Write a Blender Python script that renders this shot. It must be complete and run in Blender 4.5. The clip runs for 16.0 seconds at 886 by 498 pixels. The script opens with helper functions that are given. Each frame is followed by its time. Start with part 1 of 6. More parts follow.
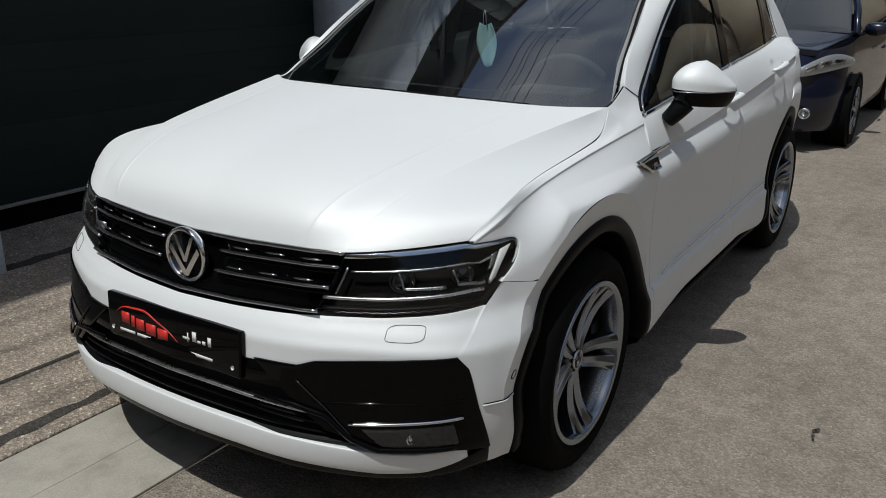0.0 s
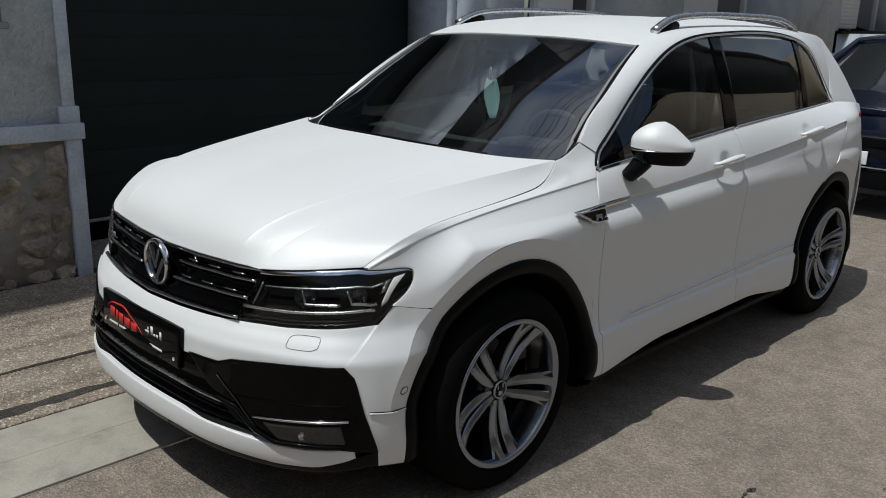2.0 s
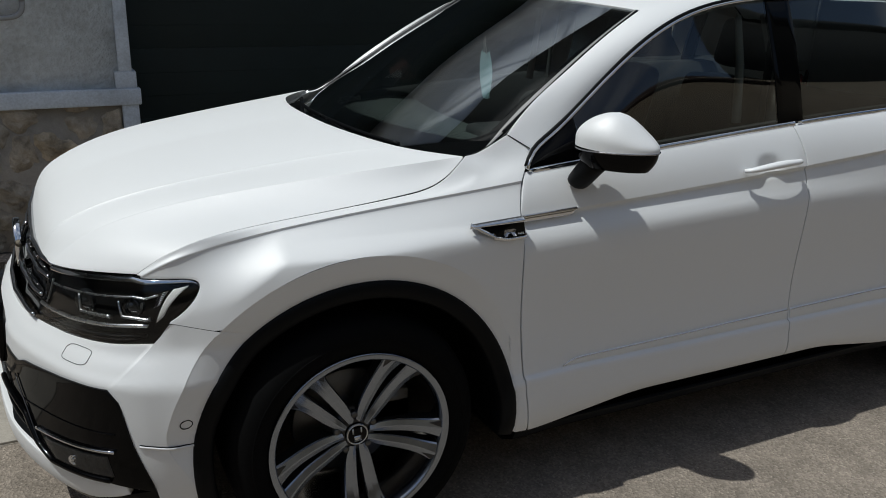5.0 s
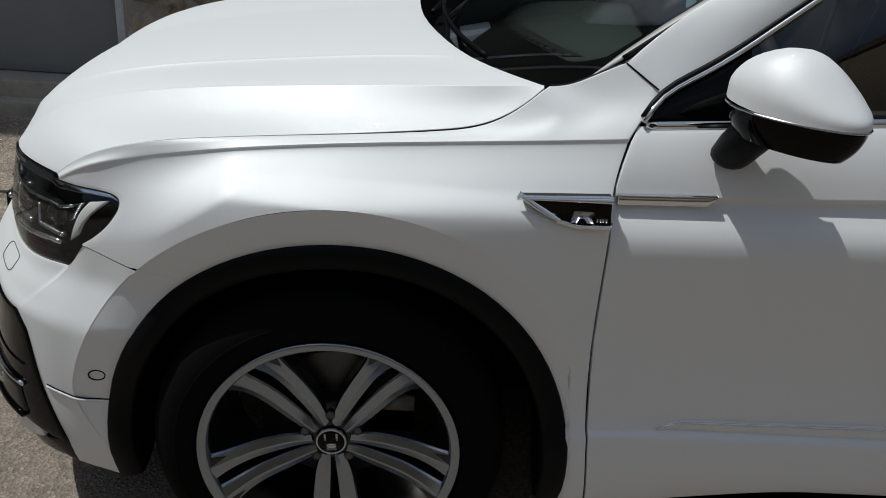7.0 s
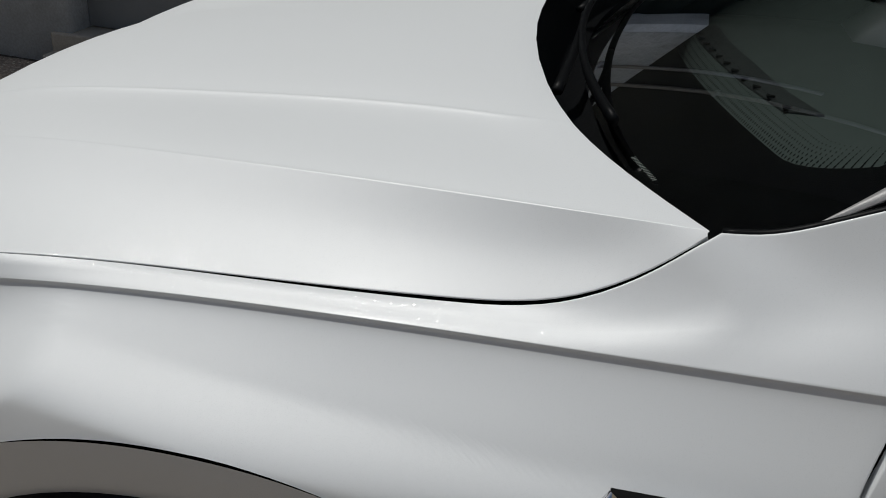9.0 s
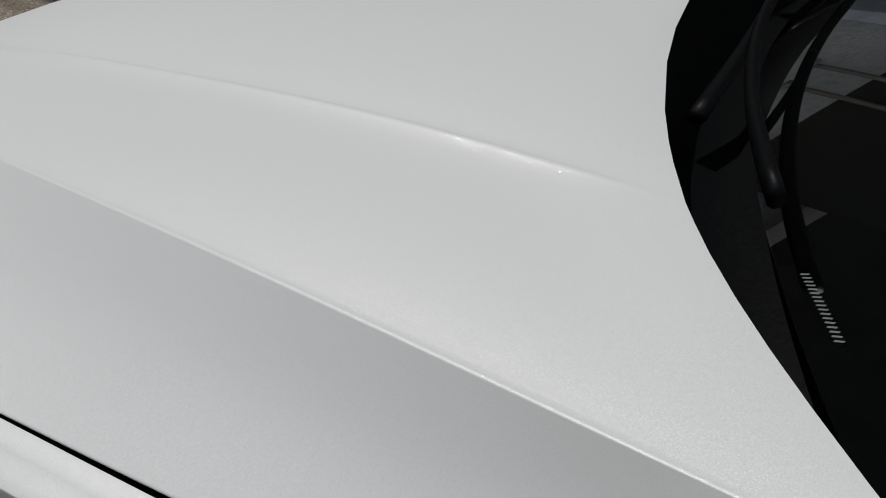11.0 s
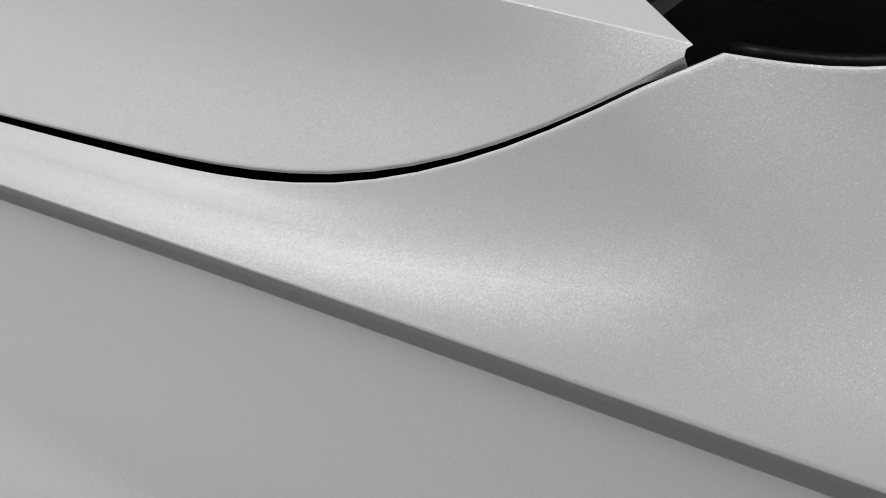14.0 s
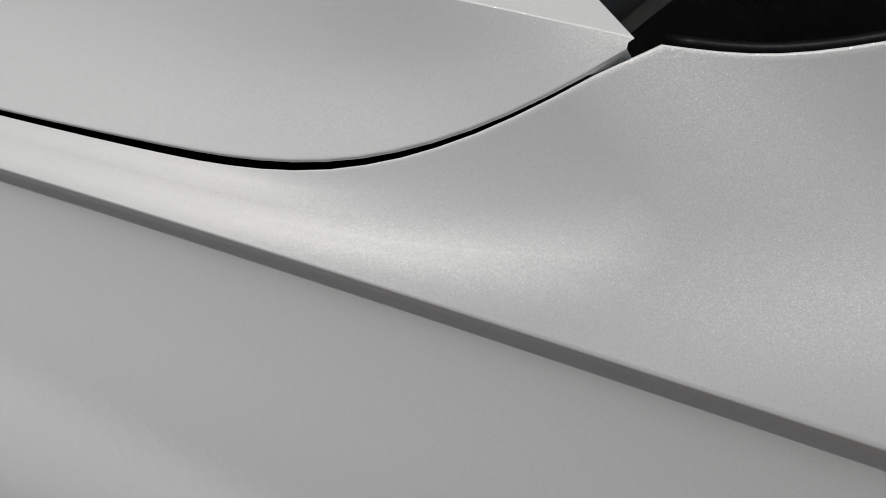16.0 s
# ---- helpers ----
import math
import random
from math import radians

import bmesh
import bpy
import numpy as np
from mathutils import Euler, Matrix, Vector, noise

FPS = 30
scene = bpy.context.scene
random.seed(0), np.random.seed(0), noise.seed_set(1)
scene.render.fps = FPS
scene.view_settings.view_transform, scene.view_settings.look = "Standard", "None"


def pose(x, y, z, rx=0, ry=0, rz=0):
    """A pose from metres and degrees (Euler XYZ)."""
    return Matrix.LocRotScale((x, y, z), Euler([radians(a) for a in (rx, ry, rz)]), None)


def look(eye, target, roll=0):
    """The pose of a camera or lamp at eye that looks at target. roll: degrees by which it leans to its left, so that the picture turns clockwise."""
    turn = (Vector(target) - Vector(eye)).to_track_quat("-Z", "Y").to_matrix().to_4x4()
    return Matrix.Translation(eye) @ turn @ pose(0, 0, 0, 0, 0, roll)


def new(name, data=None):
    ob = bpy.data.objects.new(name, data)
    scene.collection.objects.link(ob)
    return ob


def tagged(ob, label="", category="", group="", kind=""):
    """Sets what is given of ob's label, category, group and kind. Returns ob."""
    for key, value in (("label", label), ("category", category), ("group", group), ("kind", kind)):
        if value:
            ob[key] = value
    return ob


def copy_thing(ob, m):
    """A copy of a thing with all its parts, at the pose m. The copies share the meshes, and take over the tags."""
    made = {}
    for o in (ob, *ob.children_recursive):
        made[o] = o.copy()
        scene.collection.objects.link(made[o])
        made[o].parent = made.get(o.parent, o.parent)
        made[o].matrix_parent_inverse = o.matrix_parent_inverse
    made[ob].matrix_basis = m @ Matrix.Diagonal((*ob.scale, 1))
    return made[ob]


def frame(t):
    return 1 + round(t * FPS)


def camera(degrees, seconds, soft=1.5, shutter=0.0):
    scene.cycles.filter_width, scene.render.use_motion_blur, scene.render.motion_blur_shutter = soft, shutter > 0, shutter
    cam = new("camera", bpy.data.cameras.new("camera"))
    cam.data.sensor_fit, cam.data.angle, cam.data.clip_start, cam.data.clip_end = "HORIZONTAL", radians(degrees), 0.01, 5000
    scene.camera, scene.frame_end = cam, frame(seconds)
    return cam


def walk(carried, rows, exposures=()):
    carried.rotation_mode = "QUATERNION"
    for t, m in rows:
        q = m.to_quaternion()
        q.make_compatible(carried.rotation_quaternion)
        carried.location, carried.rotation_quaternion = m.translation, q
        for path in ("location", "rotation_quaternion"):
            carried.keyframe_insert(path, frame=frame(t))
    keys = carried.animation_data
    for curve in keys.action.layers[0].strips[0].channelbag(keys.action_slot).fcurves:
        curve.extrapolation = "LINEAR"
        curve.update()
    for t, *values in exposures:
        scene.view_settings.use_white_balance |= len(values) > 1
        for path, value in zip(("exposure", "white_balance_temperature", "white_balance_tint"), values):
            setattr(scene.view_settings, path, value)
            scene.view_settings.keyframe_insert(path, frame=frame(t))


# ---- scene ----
cam = camera(55.73, 16.0, soft=0.95)
PATH = [
    (0, pose(2.2354, 1.7687, 1.5155, 71.471, -0.561, 122.910)),
    (0.5, pose(2.2427, 2.0042, 1.5374, 72.532, 0.502, 125.473)),
    (1, pose(2.2526, 2.1895, 1.5643, 72.760, 0.813, 127.928)),
    (1.5, pose(2.1369, 2.3806, 1.5790, 74.213, -0.109, 132.418)),
    (2, pose(2.0003, 2.5246, 1.5804, 74.250, -1.655, 135.149)),
    (2.5, pose(1.8119, 2.5432, 1.5676, 73.527, -2.506, 137.817)),
    (3, pose(1.5996, 2.6246, 1.5837, 72.617, -1.637, 142.011)),
    (3.5, pose(1.3527, 2.7571, 1.6052, 71.993, -2.438, 147.472)),
    (4, pose(1.1581, 2.7765, 1.5833, 72.561, -1.368, 149.609)),
    (4.2, pose(1.0535, 2.7796, 1.5898, 72.925, -1.515, 149.869)),
    (6.3, pose(0.1779, 2.5869, 1.4982, 67.704, -1.443, 168.623)),
    (6.5, pose(0.0702, 2.4774, 1.4856, 66.976, -2.403, 171.515)),
    (7, pose(-0.1191, 2.2228, 1.4522, 64.843, -4.154, 178.751)),
    (7.5, pose(-0.1832, 1.9041, 1.4383, 64.597, -2.895, -178.673)),
    (8, pose(-0.2673, 1.7064, 1.4342, 63.510, -1.639, -172.988)),
    (8.5, pose(-0.3494, 1.5427, 1.4025, 61.952, -2.916, -166.229)),
    (9, pose(-0.2871, 1.3426, 1.3694, 61.572, -3.937, -165.583)),
    (9.2, pose(-0.2691, 1.2735, 1.3644, 60.976, -3.260, -165.457)),
    (11.3, pose(-0.3014, 0.9284, 1.2662, 57.331, -3.977, -150.458)),
    (11.5, pose(-0.3071, 0.9344, 1.2547, 55.239, -3.952, -151.320)),
    (12, pose(-0.3187, 0.9454, 1.2360, 52.737, -4.168, -152.372)),
    (12.5, pose(-0.3343, 0.9521, 1.2058, 52.980, -5.613, -152.367)),
    (13, pose(-0.3341, 0.9615, 1.2031, 51.141, -5.755, -154.579)),
    (13.5, pose(-0.3601, 0.9649, 1.2000, 49.731, -4.459, -154.859)),
    (14, pose(-0.3766, 0.9768, 1.1871, 51.615, -6.093, -156.582)),
    (14.5, pose(-0.3910, 0.9769, 1.2030, 49.224, -2.865, -155.035)),
    (15, pose(-0.3898, 0.9775, 1.2063, 48.822, -3.236, -155.793)),
    (15.5, pose(-0.3882, 0.9817, 1.2078, 48.460, -4.142, -156.867)),
    (16, pose(-0.4031, 1.0003, 1.2079, 50.766, -3.759, -156.033)),
]
walk(cam, PATH, [(0, 0.03, 6420, 6.3), (4, 0.04, 6420, 6.3), (6.5, 0.02, 6380, 6.3), (7.5, -0.18, 6480, 6.5), (8, -0.31, 6550, 6.7), (8.5, -0.36, 6590, 7), (9, -0.38, 6600, 7.5), (11.5, -0.53, 6720, 9), (12.5, -0.51, 6750, 9.3), (16, -0.57, 6820, 9.7)])

# ---- light: high sun ahead of the car, a little from its right; blue sky with light cloud ----
SUN = Vector((0.41, -0.035, 0.91)).normalized()
world = bpy.data.worlds.new("sky")
scene.world = world
world.use_nodes = True
wn, wl = world.node_tree.nodes, world.node_tree.links
sky = wn.new("ShaderNodeTexSky")
sky.sky_type, sky.sun_disc = "NISHITA", False
sky.sun_elevation = math.asin(SUN.z)
sky.sun_rotation = math.atan2(SUN.x, SUN.y)
sky.dust_density, sky.ozone_density = 1.5, 1.5
wc = wn.new("ShaderNodeTexCoord")
wmap = wn.new("ShaderNodeMapping")
wmap.inputs["Scale"].default_value = (1.0, 1.0, 2.2)
wnoise = wn.new("ShaderNodeTexNoise")
wnoise.inputs["Scale"].default_value, wnoise.inputs["Detail"].default_value = 2.3, 7
wramp = wn.new("ShaderNodeValToRGB")
wramp.color_ramp.elements[0].position, wramp.color_ramp.elements[1].position = 0.46, 0.74
wmix = wn.new("ShaderNodeMix")
wmix.data_type = "RGBA"
wmix.inputs[7].default_value = (7.5, 7.7, 8.1, 1)
wl.new(wc.outputs["Generated"], wmap.inputs[0])
wl.new(wmap.outputs[0], wnoise.inputs[0])
wl.new(wnoise.outputs[0], wramp.inputs[0])
wl.new(wramp.outputs[0], wmix.inputs[0])
wl.new(sky.outputs[0], wmix.inputs[6])
wl.new(wmix.outputs[2], wn["Background"].inputs[0])
wn["Background"].inputs[1].default_value = 0.075
sun = new("sun", bpy.data.lights.new("sun", "SUN"))
sun.data.energy, sun.data.angle, sun.data.color = 2.9, radians(0.53), (1.0, 0.985, 0.955)
sun.matrix_world = look(SUN * 30, (0, 0, 0))

# ---- materials ----
def material(name):
    m = bpy.data.materials.new(name)
    m.use_nodes = True
    n, l = m.node_tree.nodes, m.node_tree.links
    return m, n, l, n["Principled BSDF"]


def tex(n, l, kind, scale, detail=4.0, rough=0.55, coord="Object", stretch=(1, 1, 1)):
    c, mp = n.new("ShaderNodeTexCoord"), n.new("ShaderNodeMapping")
    mp.inputs["Scale"].default_value = stretch
    t = n.new(kind)
    t.inputs["Scale"].default_value = scale
    if "Detail" in t.inputs:
        t.inputs["Detail"].default_value, t.inputs["Roughness"].default_value = 0 if kind.endswith("Voronoi") else detail, rough
    l.new(c.outputs[coord], mp.inputs[0])
    l.new(mp.outputs[0], t.inputs["Vector"])
    return t


def ramp(n, l, socket, *stops):
    r = n.new("ShaderNodeValToRGB")
    e = r.color_ramp.elements
    while len(e) < len(stops):
        e.new(0.5)
    for k, (p, c) in zip(e, stops):
        k.position, k.color = p, (*c, 1) if len(c) == 3 else c
    l.new(socket, r.inputs[0])
    return r.outputs[0]


def grey(v):
    return (v, v, v)


def blend(n, l, a, b, fac, mode="MIX"):
    m = n.new("ShaderNodeMix")
    m.data_type, m.blend_type = "RGBA", mode
    for sock, v in ((m.inputs[6], a), (m.inputs[7], b), (m.inputs[0], fac)):
        if hasattr(v, "is_linked"):
            l.new(v, sock)
        else:
            sock.default_value = (*v, 1) if isinstance(v, tuple) else v
    return m.outputs[2]


def bump(n, l, socket, bsdf, strength, distance, before=None):
    b = n.new("ShaderNodeBump")
    b.inputs["Strength"].default_value, b.inputs["Distance"].default_value = strength, distance
    l.new(socket, b.inputs["Height"])
    if before is not None:
        l.new(before, b.inputs["Normal"])
    l.new(b.outputs[0], bsdf.inputs["Normal"])
    return b.outputs[0]


def plain(name, colour, rough=0.5, metal=0.0, coat=0.0, spec=0.5, vary=0.06, scale=30.0, relief=0.0):
    """A plain surface with a slight unevenness of tone and gloss."""
    m, n, l, b = material(name)
    t = tex(n, l, "ShaderNodeTexNoise", scale, 5)
    lo, hi = tuple(c * (1 - vary) for c in colour), tuple(min(1, c * (1 + vary)) for c in colour)
    l.new(ramp(n, l, t.outputs[0], (0.3, lo), (0.7, hi)), b.inputs["Base Color"])
    l.new(ramp(n, l, t.outputs[0], (0.3, grey(rough * 0.9)), (0.75, grey(min(1, rough * 1.12)))), b.inputs["Roughness"])
    b.inputs["Metallic"].default_value, b.inputs["Coat Weight"].default_value = metal, coat
    b.inputs["Specular IOR Level"].default_value, b.inputs["Coat Roughness"].default_value = spec, 0.03
    if relief:
        bump(n, l, t.outputs[0], b, 0.5, relief)
    return m


def paint_material(name, colour, flake=0.10, tilt=0.36):
    """Car paint: a pearl base, fine tilted flakes that flash one by one, and a clear coat."""
    m, n, l, b = material(name)
    soft = tex(n, l, "ShaderNodeTexNoise", 2.5, 3)
    l.new(ramp(n, l, soft.outputs[0], (0.3, tuple(c * 0.985 for c in colour)), (0.7, colour)), b.inputs["Base Color"])
    b.inputs["Roughness"].default_value, b.inputs["Specular IOR Level"].default_value = 0.6, 0.2
    b.inputs["Coat Weight"].default_value, b.inputs["Coat Roughness"].default_value = 0.06, 0.20
    v = tex(n, l, "ShaderNodeTexVoronoi", 3600.0)
    geo = n.new("ShaderNodeNewGeometry")
    sub, sc, add, nor = (n.new("ShaderNodeVectorMath") for _ in range(4))
    sub.operation, sc.operation, nor.operation = "SUBTRACT", "SCALE", "NORMALIZE"
    sub.inputs[1].default_value = (0.5, 0.5, 0.5)
    sc.inputs["Scale"].default_value = tilt
    l.new(v.outputs["Color"], sub.inputs[0])
    l.new(sub.outputs[0], sc.inputs[0])
    l.new(geo.outputs["Normal"], add.inputs[0])
    l.new(sc.outputs[0], add.inputs[1])
    l.new(add.outputs[0], nor.inputs[0])
    gl = n.new("ShaderNodeBsdfGlossy")
    gl.inputs["Color"].default_value = (0.97, 0.97, 0.98, 1)
    # a few flakes are polished flat and sparkle
    sep, few, rough = n.new("ShaderNodeSeparateColor"), n.new("ShaderNodeMath"), n.new("ShaderNodeMath")
    few.operation, few.inputs[1].default_value = "GREATER_THAN", 0.955
    rough.operation, rough.inputs[1].default_value, rough.inputs[2].default_value = "MULTIPLY_ADD", -0.33, 0.48
    l.new(v.outputs["Color"], sep.inputs[0])
    l.new(sep.outputs[1], few.inputs[0])
    l.new(few.outputs[0], rough.inputs[0])
    l.new(rough.outputs[0], gl.inputs["Roughness"])
    l.new(nor.outputs[0], gl.inputs["Normal"])
    mx = n.new("ShaderNodeMixShader")
    mx.inputs[0].default_value = flake
    l.new(b.outputs[0], mx.inputs[1])
    l.new(gl.outputs[0], mx.inputs[2])
    l.new(mx.outputs[0], n["Material Output"].inputs[0])
    return m


def glass_material(name, tint, gain, ior=1.52):
    """A pane: tinted see-through sheet with a mirror gloss by Fresnel."""
    m, n, l, b = material(name)
    n.remove(b)
    tr, gl, fr, mx = n.new("ShaderNodeBsdfTransparent"), n.new("ShaderNodeBsdfGlossy"), n.new("ShaderNodeFresnel"), n.new("ShaderNodeMixShader")
    tr.inputs[0].default_value = (*tint, 1)
    gl.inputs["Roughness"].default_value = 0.0
    fr.inputs[0].default_value = ior
    g = n.new("ShaderNodeMath")
    g.operation, g.use_clamp = "MULTIPLY", True
    g.inputs[1].default_value = gain
    l.new(fr.outputs[0], g.inputs[0])
    l.new(g.outputs[0], mx.inputs[0])
    l.new(tr.outputs[0], mx.inputs[1])
    l.new(gl.outputs[0], mx.inputs[2])
    l.new(mx.outputs[0], n["Material Output"].inputs[0])
    return m


PAINT = paint_material("white_pearl_paint", (0.715, 0.735, 0.745))
NAVY = plain("navy_paint", (0.0035, 0.0065, 0.020), 0.25, spec=0.3, coat=0.5, vary=0.08, scale=4)
GLOSS = plain("black_gloss", (0.0016, 0.0016, 0.0018), 0.05, coat=0.0, spec=0.13, vary=0.2)
CLAD = plain("black_plastic", (0.0032, 0.0037, 0.0044), 0.46, spec=0.11, vary=0.15, scale=250, relief=0.0004)
DARK = plain("black_underside", (0.003, 0.003, 0.003), 0.9, spec=0.1, vary=0.3)
RUBBER = plain("tyre_rubber", (0.0035, 0.0036, 0.0038), 0.8, spec=0.06, vary=0.2, scale=60, relief=0.0005)
STRIP = plain("satin_trim", (0.25, 0.245, 0.245), 0.42, spec=0.75, vary=0.15, scale=900, relief=0.0003)
CHROME = plain("chrome", (0.72, 0.73, 0.75), 0.08, metal=1.0, vary=0.03)
SMOKED = plain("smoked_chrome", (0.40, 0.40, 0.415), 0.20, metal=1.0, vary=0.04)
SMOKED_DARK = plain("dark_lamp_ribs", (0.06, 0.06, 0.063), 0.25, metal=0.9, vary=0.06)
FOG_BOWL = plain("fog_reflector", (0.05, 0.05, 0.053), 0.3, metal=0.3, vary=0.35, scale=70)
SATIN = plain("satin_silver", (0.58, 0.59, 0.60), 0.28, metal=1.0, vary=0.04)
ALLOY = plain("machined_alloy", (0.285, 0.315, 0.36), 0.24, metal=1.0, vary=0.05, scale=120)
ALLOY_DARK = plain("grey_wheel_paint", (0.018, 0.018, 0.02), 0.35, metal=0.5, coat=0.4, vary=0.1)
STEEL = plain("brake_steel", (0.12, 0.118, 0.115), 0.42, metal=1.0, vary=0.1)
WINDSCREEN = glass_material("windscreen_glass", (0.72, 0.82, 0.80), 3.0, 1.80)
SIDEGLASS = glass_material("side_glass", (0.30, 0.345, 0.335), 1.7)
FRONTGLASS = glass_material("front_side_glass", (0.56, 0.62, 0.60), 1.9)
LENS = glass_material("clear_lens", (0.94, 0.96, 0.97), 0.9)
DASH = plain("grey_dashboard", (0.062, 0.076, 0.073), 0.8, vary=0.10, scale=60, relief=0.0004)
TRIM_DARK = plain("dark_cabin_trim", (0.022, 0.025, 0.026), 0.8, vary=0.12, scale=80)
TRIM_BEIGE = plain("pale_headliner", (0.42, 0.41, 0.38), 0.9, vary=0.06, scale=90)
HEADLINER = plain("grey_headliner", (0.05, 0.05, 0.048), 0.9, vary=0.06, scale=90)
SEAT = plain("dark_seat_cloth", (0.028, 0.028, 0.030), 0.9, vary=0.2, scale=200, relief=0.0006)
BROWN = plain("red_brown_leather", (0.075, 0.032, 0.024), 0.5, vary=0.15, scale=90)
RED = plain("red_print", (0.62, 0.03, 0.025), 0.4)
WHITE = plain("white_print", (0.82, 0.82, 0.80), 0.5)
MASK_BLUE = plain("pale_blue_cloth", (0.42, 0.62, 0.66), 0.9, vary=0.1, scale=300)


def asphalt_material(name, tint, grain, chip=0.5, chip_scale=95.0):
    m, n, l, b = material(name)
    fine = tex(n, l, "ShaderNodeTexVoronoi", 125.0)
    big = tex(n, l, "ShaderNodeTexNoise", 1.1, 6)
    mid = tex(n, l, "ShaderNodeTexNoise", 9.0, 6)
    c1 = ramp(n, l, fine.outputs["Color"], (0.05, tuple(c * 0.74 for c in tint)), (0.5, tint), (0.95, tuple(min(1, c * grain) for c in tint)))
    c2 = blend(n, l, c1, ramp(n, l, big.outputs[0], (0.3, grey(0.72)), (0.7, grey(1.0))), 1.0, "MULTIPLY")
    c3 = blend(n, l, c2, ramp(n, l, mid.outputs[0], (0.35, grey(0.85)), (0.6, grey(1.05))), 1.0, "MULTIPLY")
    # scattered pale stones in the surface
    chips = tex(n, l, "ShaderNodeTexVoronoi", chip_scale)
    few = n.new("ShaderNodeMath")
    few.operation = "GREATER_THAN"
    few.inputs[1].default_value = 0.90
    sep = n.new("ShaderNodeSeparateColor")
    l.new(chips.outputs["Color"], sep.inputs[0])
    l.new(sep.outputs[0], few.inputs[0])
    near = n.new("ShaderNodeMath")
    near.operation = "LESS_THAN"
    near.inputs[1].default_value = 0.33
    l.new(chips.outputs["Distance"], near.inputs[0])
    both = n.new("ShaderNodeMath")
    both.operation = "MULTIPLY"
    l.new(few.outputs[0], both.inputs[0])
    l.new(near.outputs[0], both.inputs[1])
    weak = n.new("ShaderNodeMath")
    weak.operation = "MULTIPLY"
    weak.inputs[1].default_value = chip
    l.new(both.outputs[0], weak.inputs[0])
    c4 = blend(n, l, c3, tuple(min(.6, c * 2.3) for c in tint), weak.outputs[0])
    l.new(c4, b.inputs["Base Color"])
    b.inputs["Roughness"].default_value, b.inputs["Specular IOR Level"].default_value = 0.9, 0.25
    n1 = bump(n, l, fine.outputs["Distance"], b, 0.9, 0.004)
    bump(n, l, mid.outputs[0], b, 0.4, 0.006, n1)
    return m


ASPHALT = asphalt_material("worn_asphalt", (0.268, 0.231, 0.192), 1.38, 0.32)
PAVING = asphalt_material("pavement_asphalt", (0.300, 0.252, 0.204), 1.8, 0.9, 60.0)


def concrete_material(name, tint, relief, scale=7.0, fine=22):
    m, n, l, b = material(name)
    a = tex(n, l, "ShaderNodeTexNoise", scale, 8, 0.65)
    f = tex(n, l, "ShaderNodeTexNoise", scale * fine, 4)
    c = ramp(n, l, a.outputs[0], (0.28, tuple(v * 0.74 for v in tint)), (0.5, tint), (0.75, tuple(min(1, v * 1.14) for v in tint)))
    c = blend(n, l, c, ramp(n, l, f.outputs[0], (0.35, grey(0.88)), (0.65, grey(1.06))), 1.0, "MULTIPLY")
    l.new(c, b.inputs["Base Color"])
    b.inputs["Roughness"].default_value = 0.88
    n1 = bump(n, l, f.outputs[0], b, 0.5, relief)
    bump(n, l, a.outputs[0], b, 0.5, relief * 3, n1)
    return m


CONCRETE = concrete_material("gutter_concrete", (0.36, 0.335, 0.29), 0.001)
PLASTER = concrete_material("grey_plaster", (0.54, 0.595, 0.655), 0.0008, 4.0)
ROUGHCAST = concrete_material("grey_roughcast", (0.61, 0.68, 0.75), 0.016, 5.0, 9)
STONE = concrete_material("rubble_stone", (0.43, 0.385, 0.32), 0.028, 9.0)
sn, sl = STONE.node_tree.nodes, STONE.node_tree.links
info = sn.new("ShaderNodeObjectInfo")
tone = ramp(sn, sl, info.outputs["Random"], (0.0, (0.66, 0.62, 0.56)), (0.35, (1.0, 0.98, 0.95)), (0.7, (0.86, 0.88, 0.90)), (1.0, (1.32, 1.26, 1.14)))
old = sn["Principled BSDF"].inputs["Base Color"].links[0].from_socket
sl.new(blend(sn, sl, old, tone, 1.0, "MULTIPLY"), sn["Principled BSDF"].inputs["Base Color"])
MORTAR = concrete_material("mortar", (0.36, 0.325, 0.275), 0.008, 12.0)
blotch = tex(sn, sl, "ShaderNodeTexNoise", 4.5, 6, 0.7)
old = sn["Principled BSDF"].inputs["Base Color"].links[0].from_socket
sl.new(blend(sn, sl, old, ramp(sn, sl, blotch.outputs[0], (0.32, (0.42, 0.40, 0.37)), (0.5, (1.0, 0.97, 0.92)), (0.66, (1.38, 1.38, 1.38))), 1.0, "MULTIPLY"), sn["Principled BSDF"].inputs["Base Color"])
CREAM = concrete_material("cream_render", (0.36, 0.31, 0.235), 0.001, 3.0)
ROOF = plain("dark_roof_tiles", (0.060, 0.038, 0.030), 0.8, vary=0.2, scale=4)
GARAGE = plain("dark_green_door_paint", (0.0105, 0.0185, 0.0180), 0.5, spec=0.25, vary=0.12, scale=6)
ZINC = plain("galvanised_steel", (0.30, 0.31, 0.32), 0.5, metal=0.6, vary=0.12, scale=20)
WPAINT = plain("white_shutter_paint", (0.74, 0.74, 0.72), 0.5, vary=0.04)


# ---- mesh tools ----
def thing(name, label, category, group="", kind=""):
    return tagged(new(name), label, category, group, kind)


def part(name, me, mats, parent=None, label="", kind=""):
    """Links a mesh as one object under its thing or part."""
    for m in mats if isinstance(mats, (list, tuple)) else [mats]:
        me.materials.append(m)
    ob = new(name, me)
    ob.parent = parent
    return tagged(ob, label, "", "", kind)


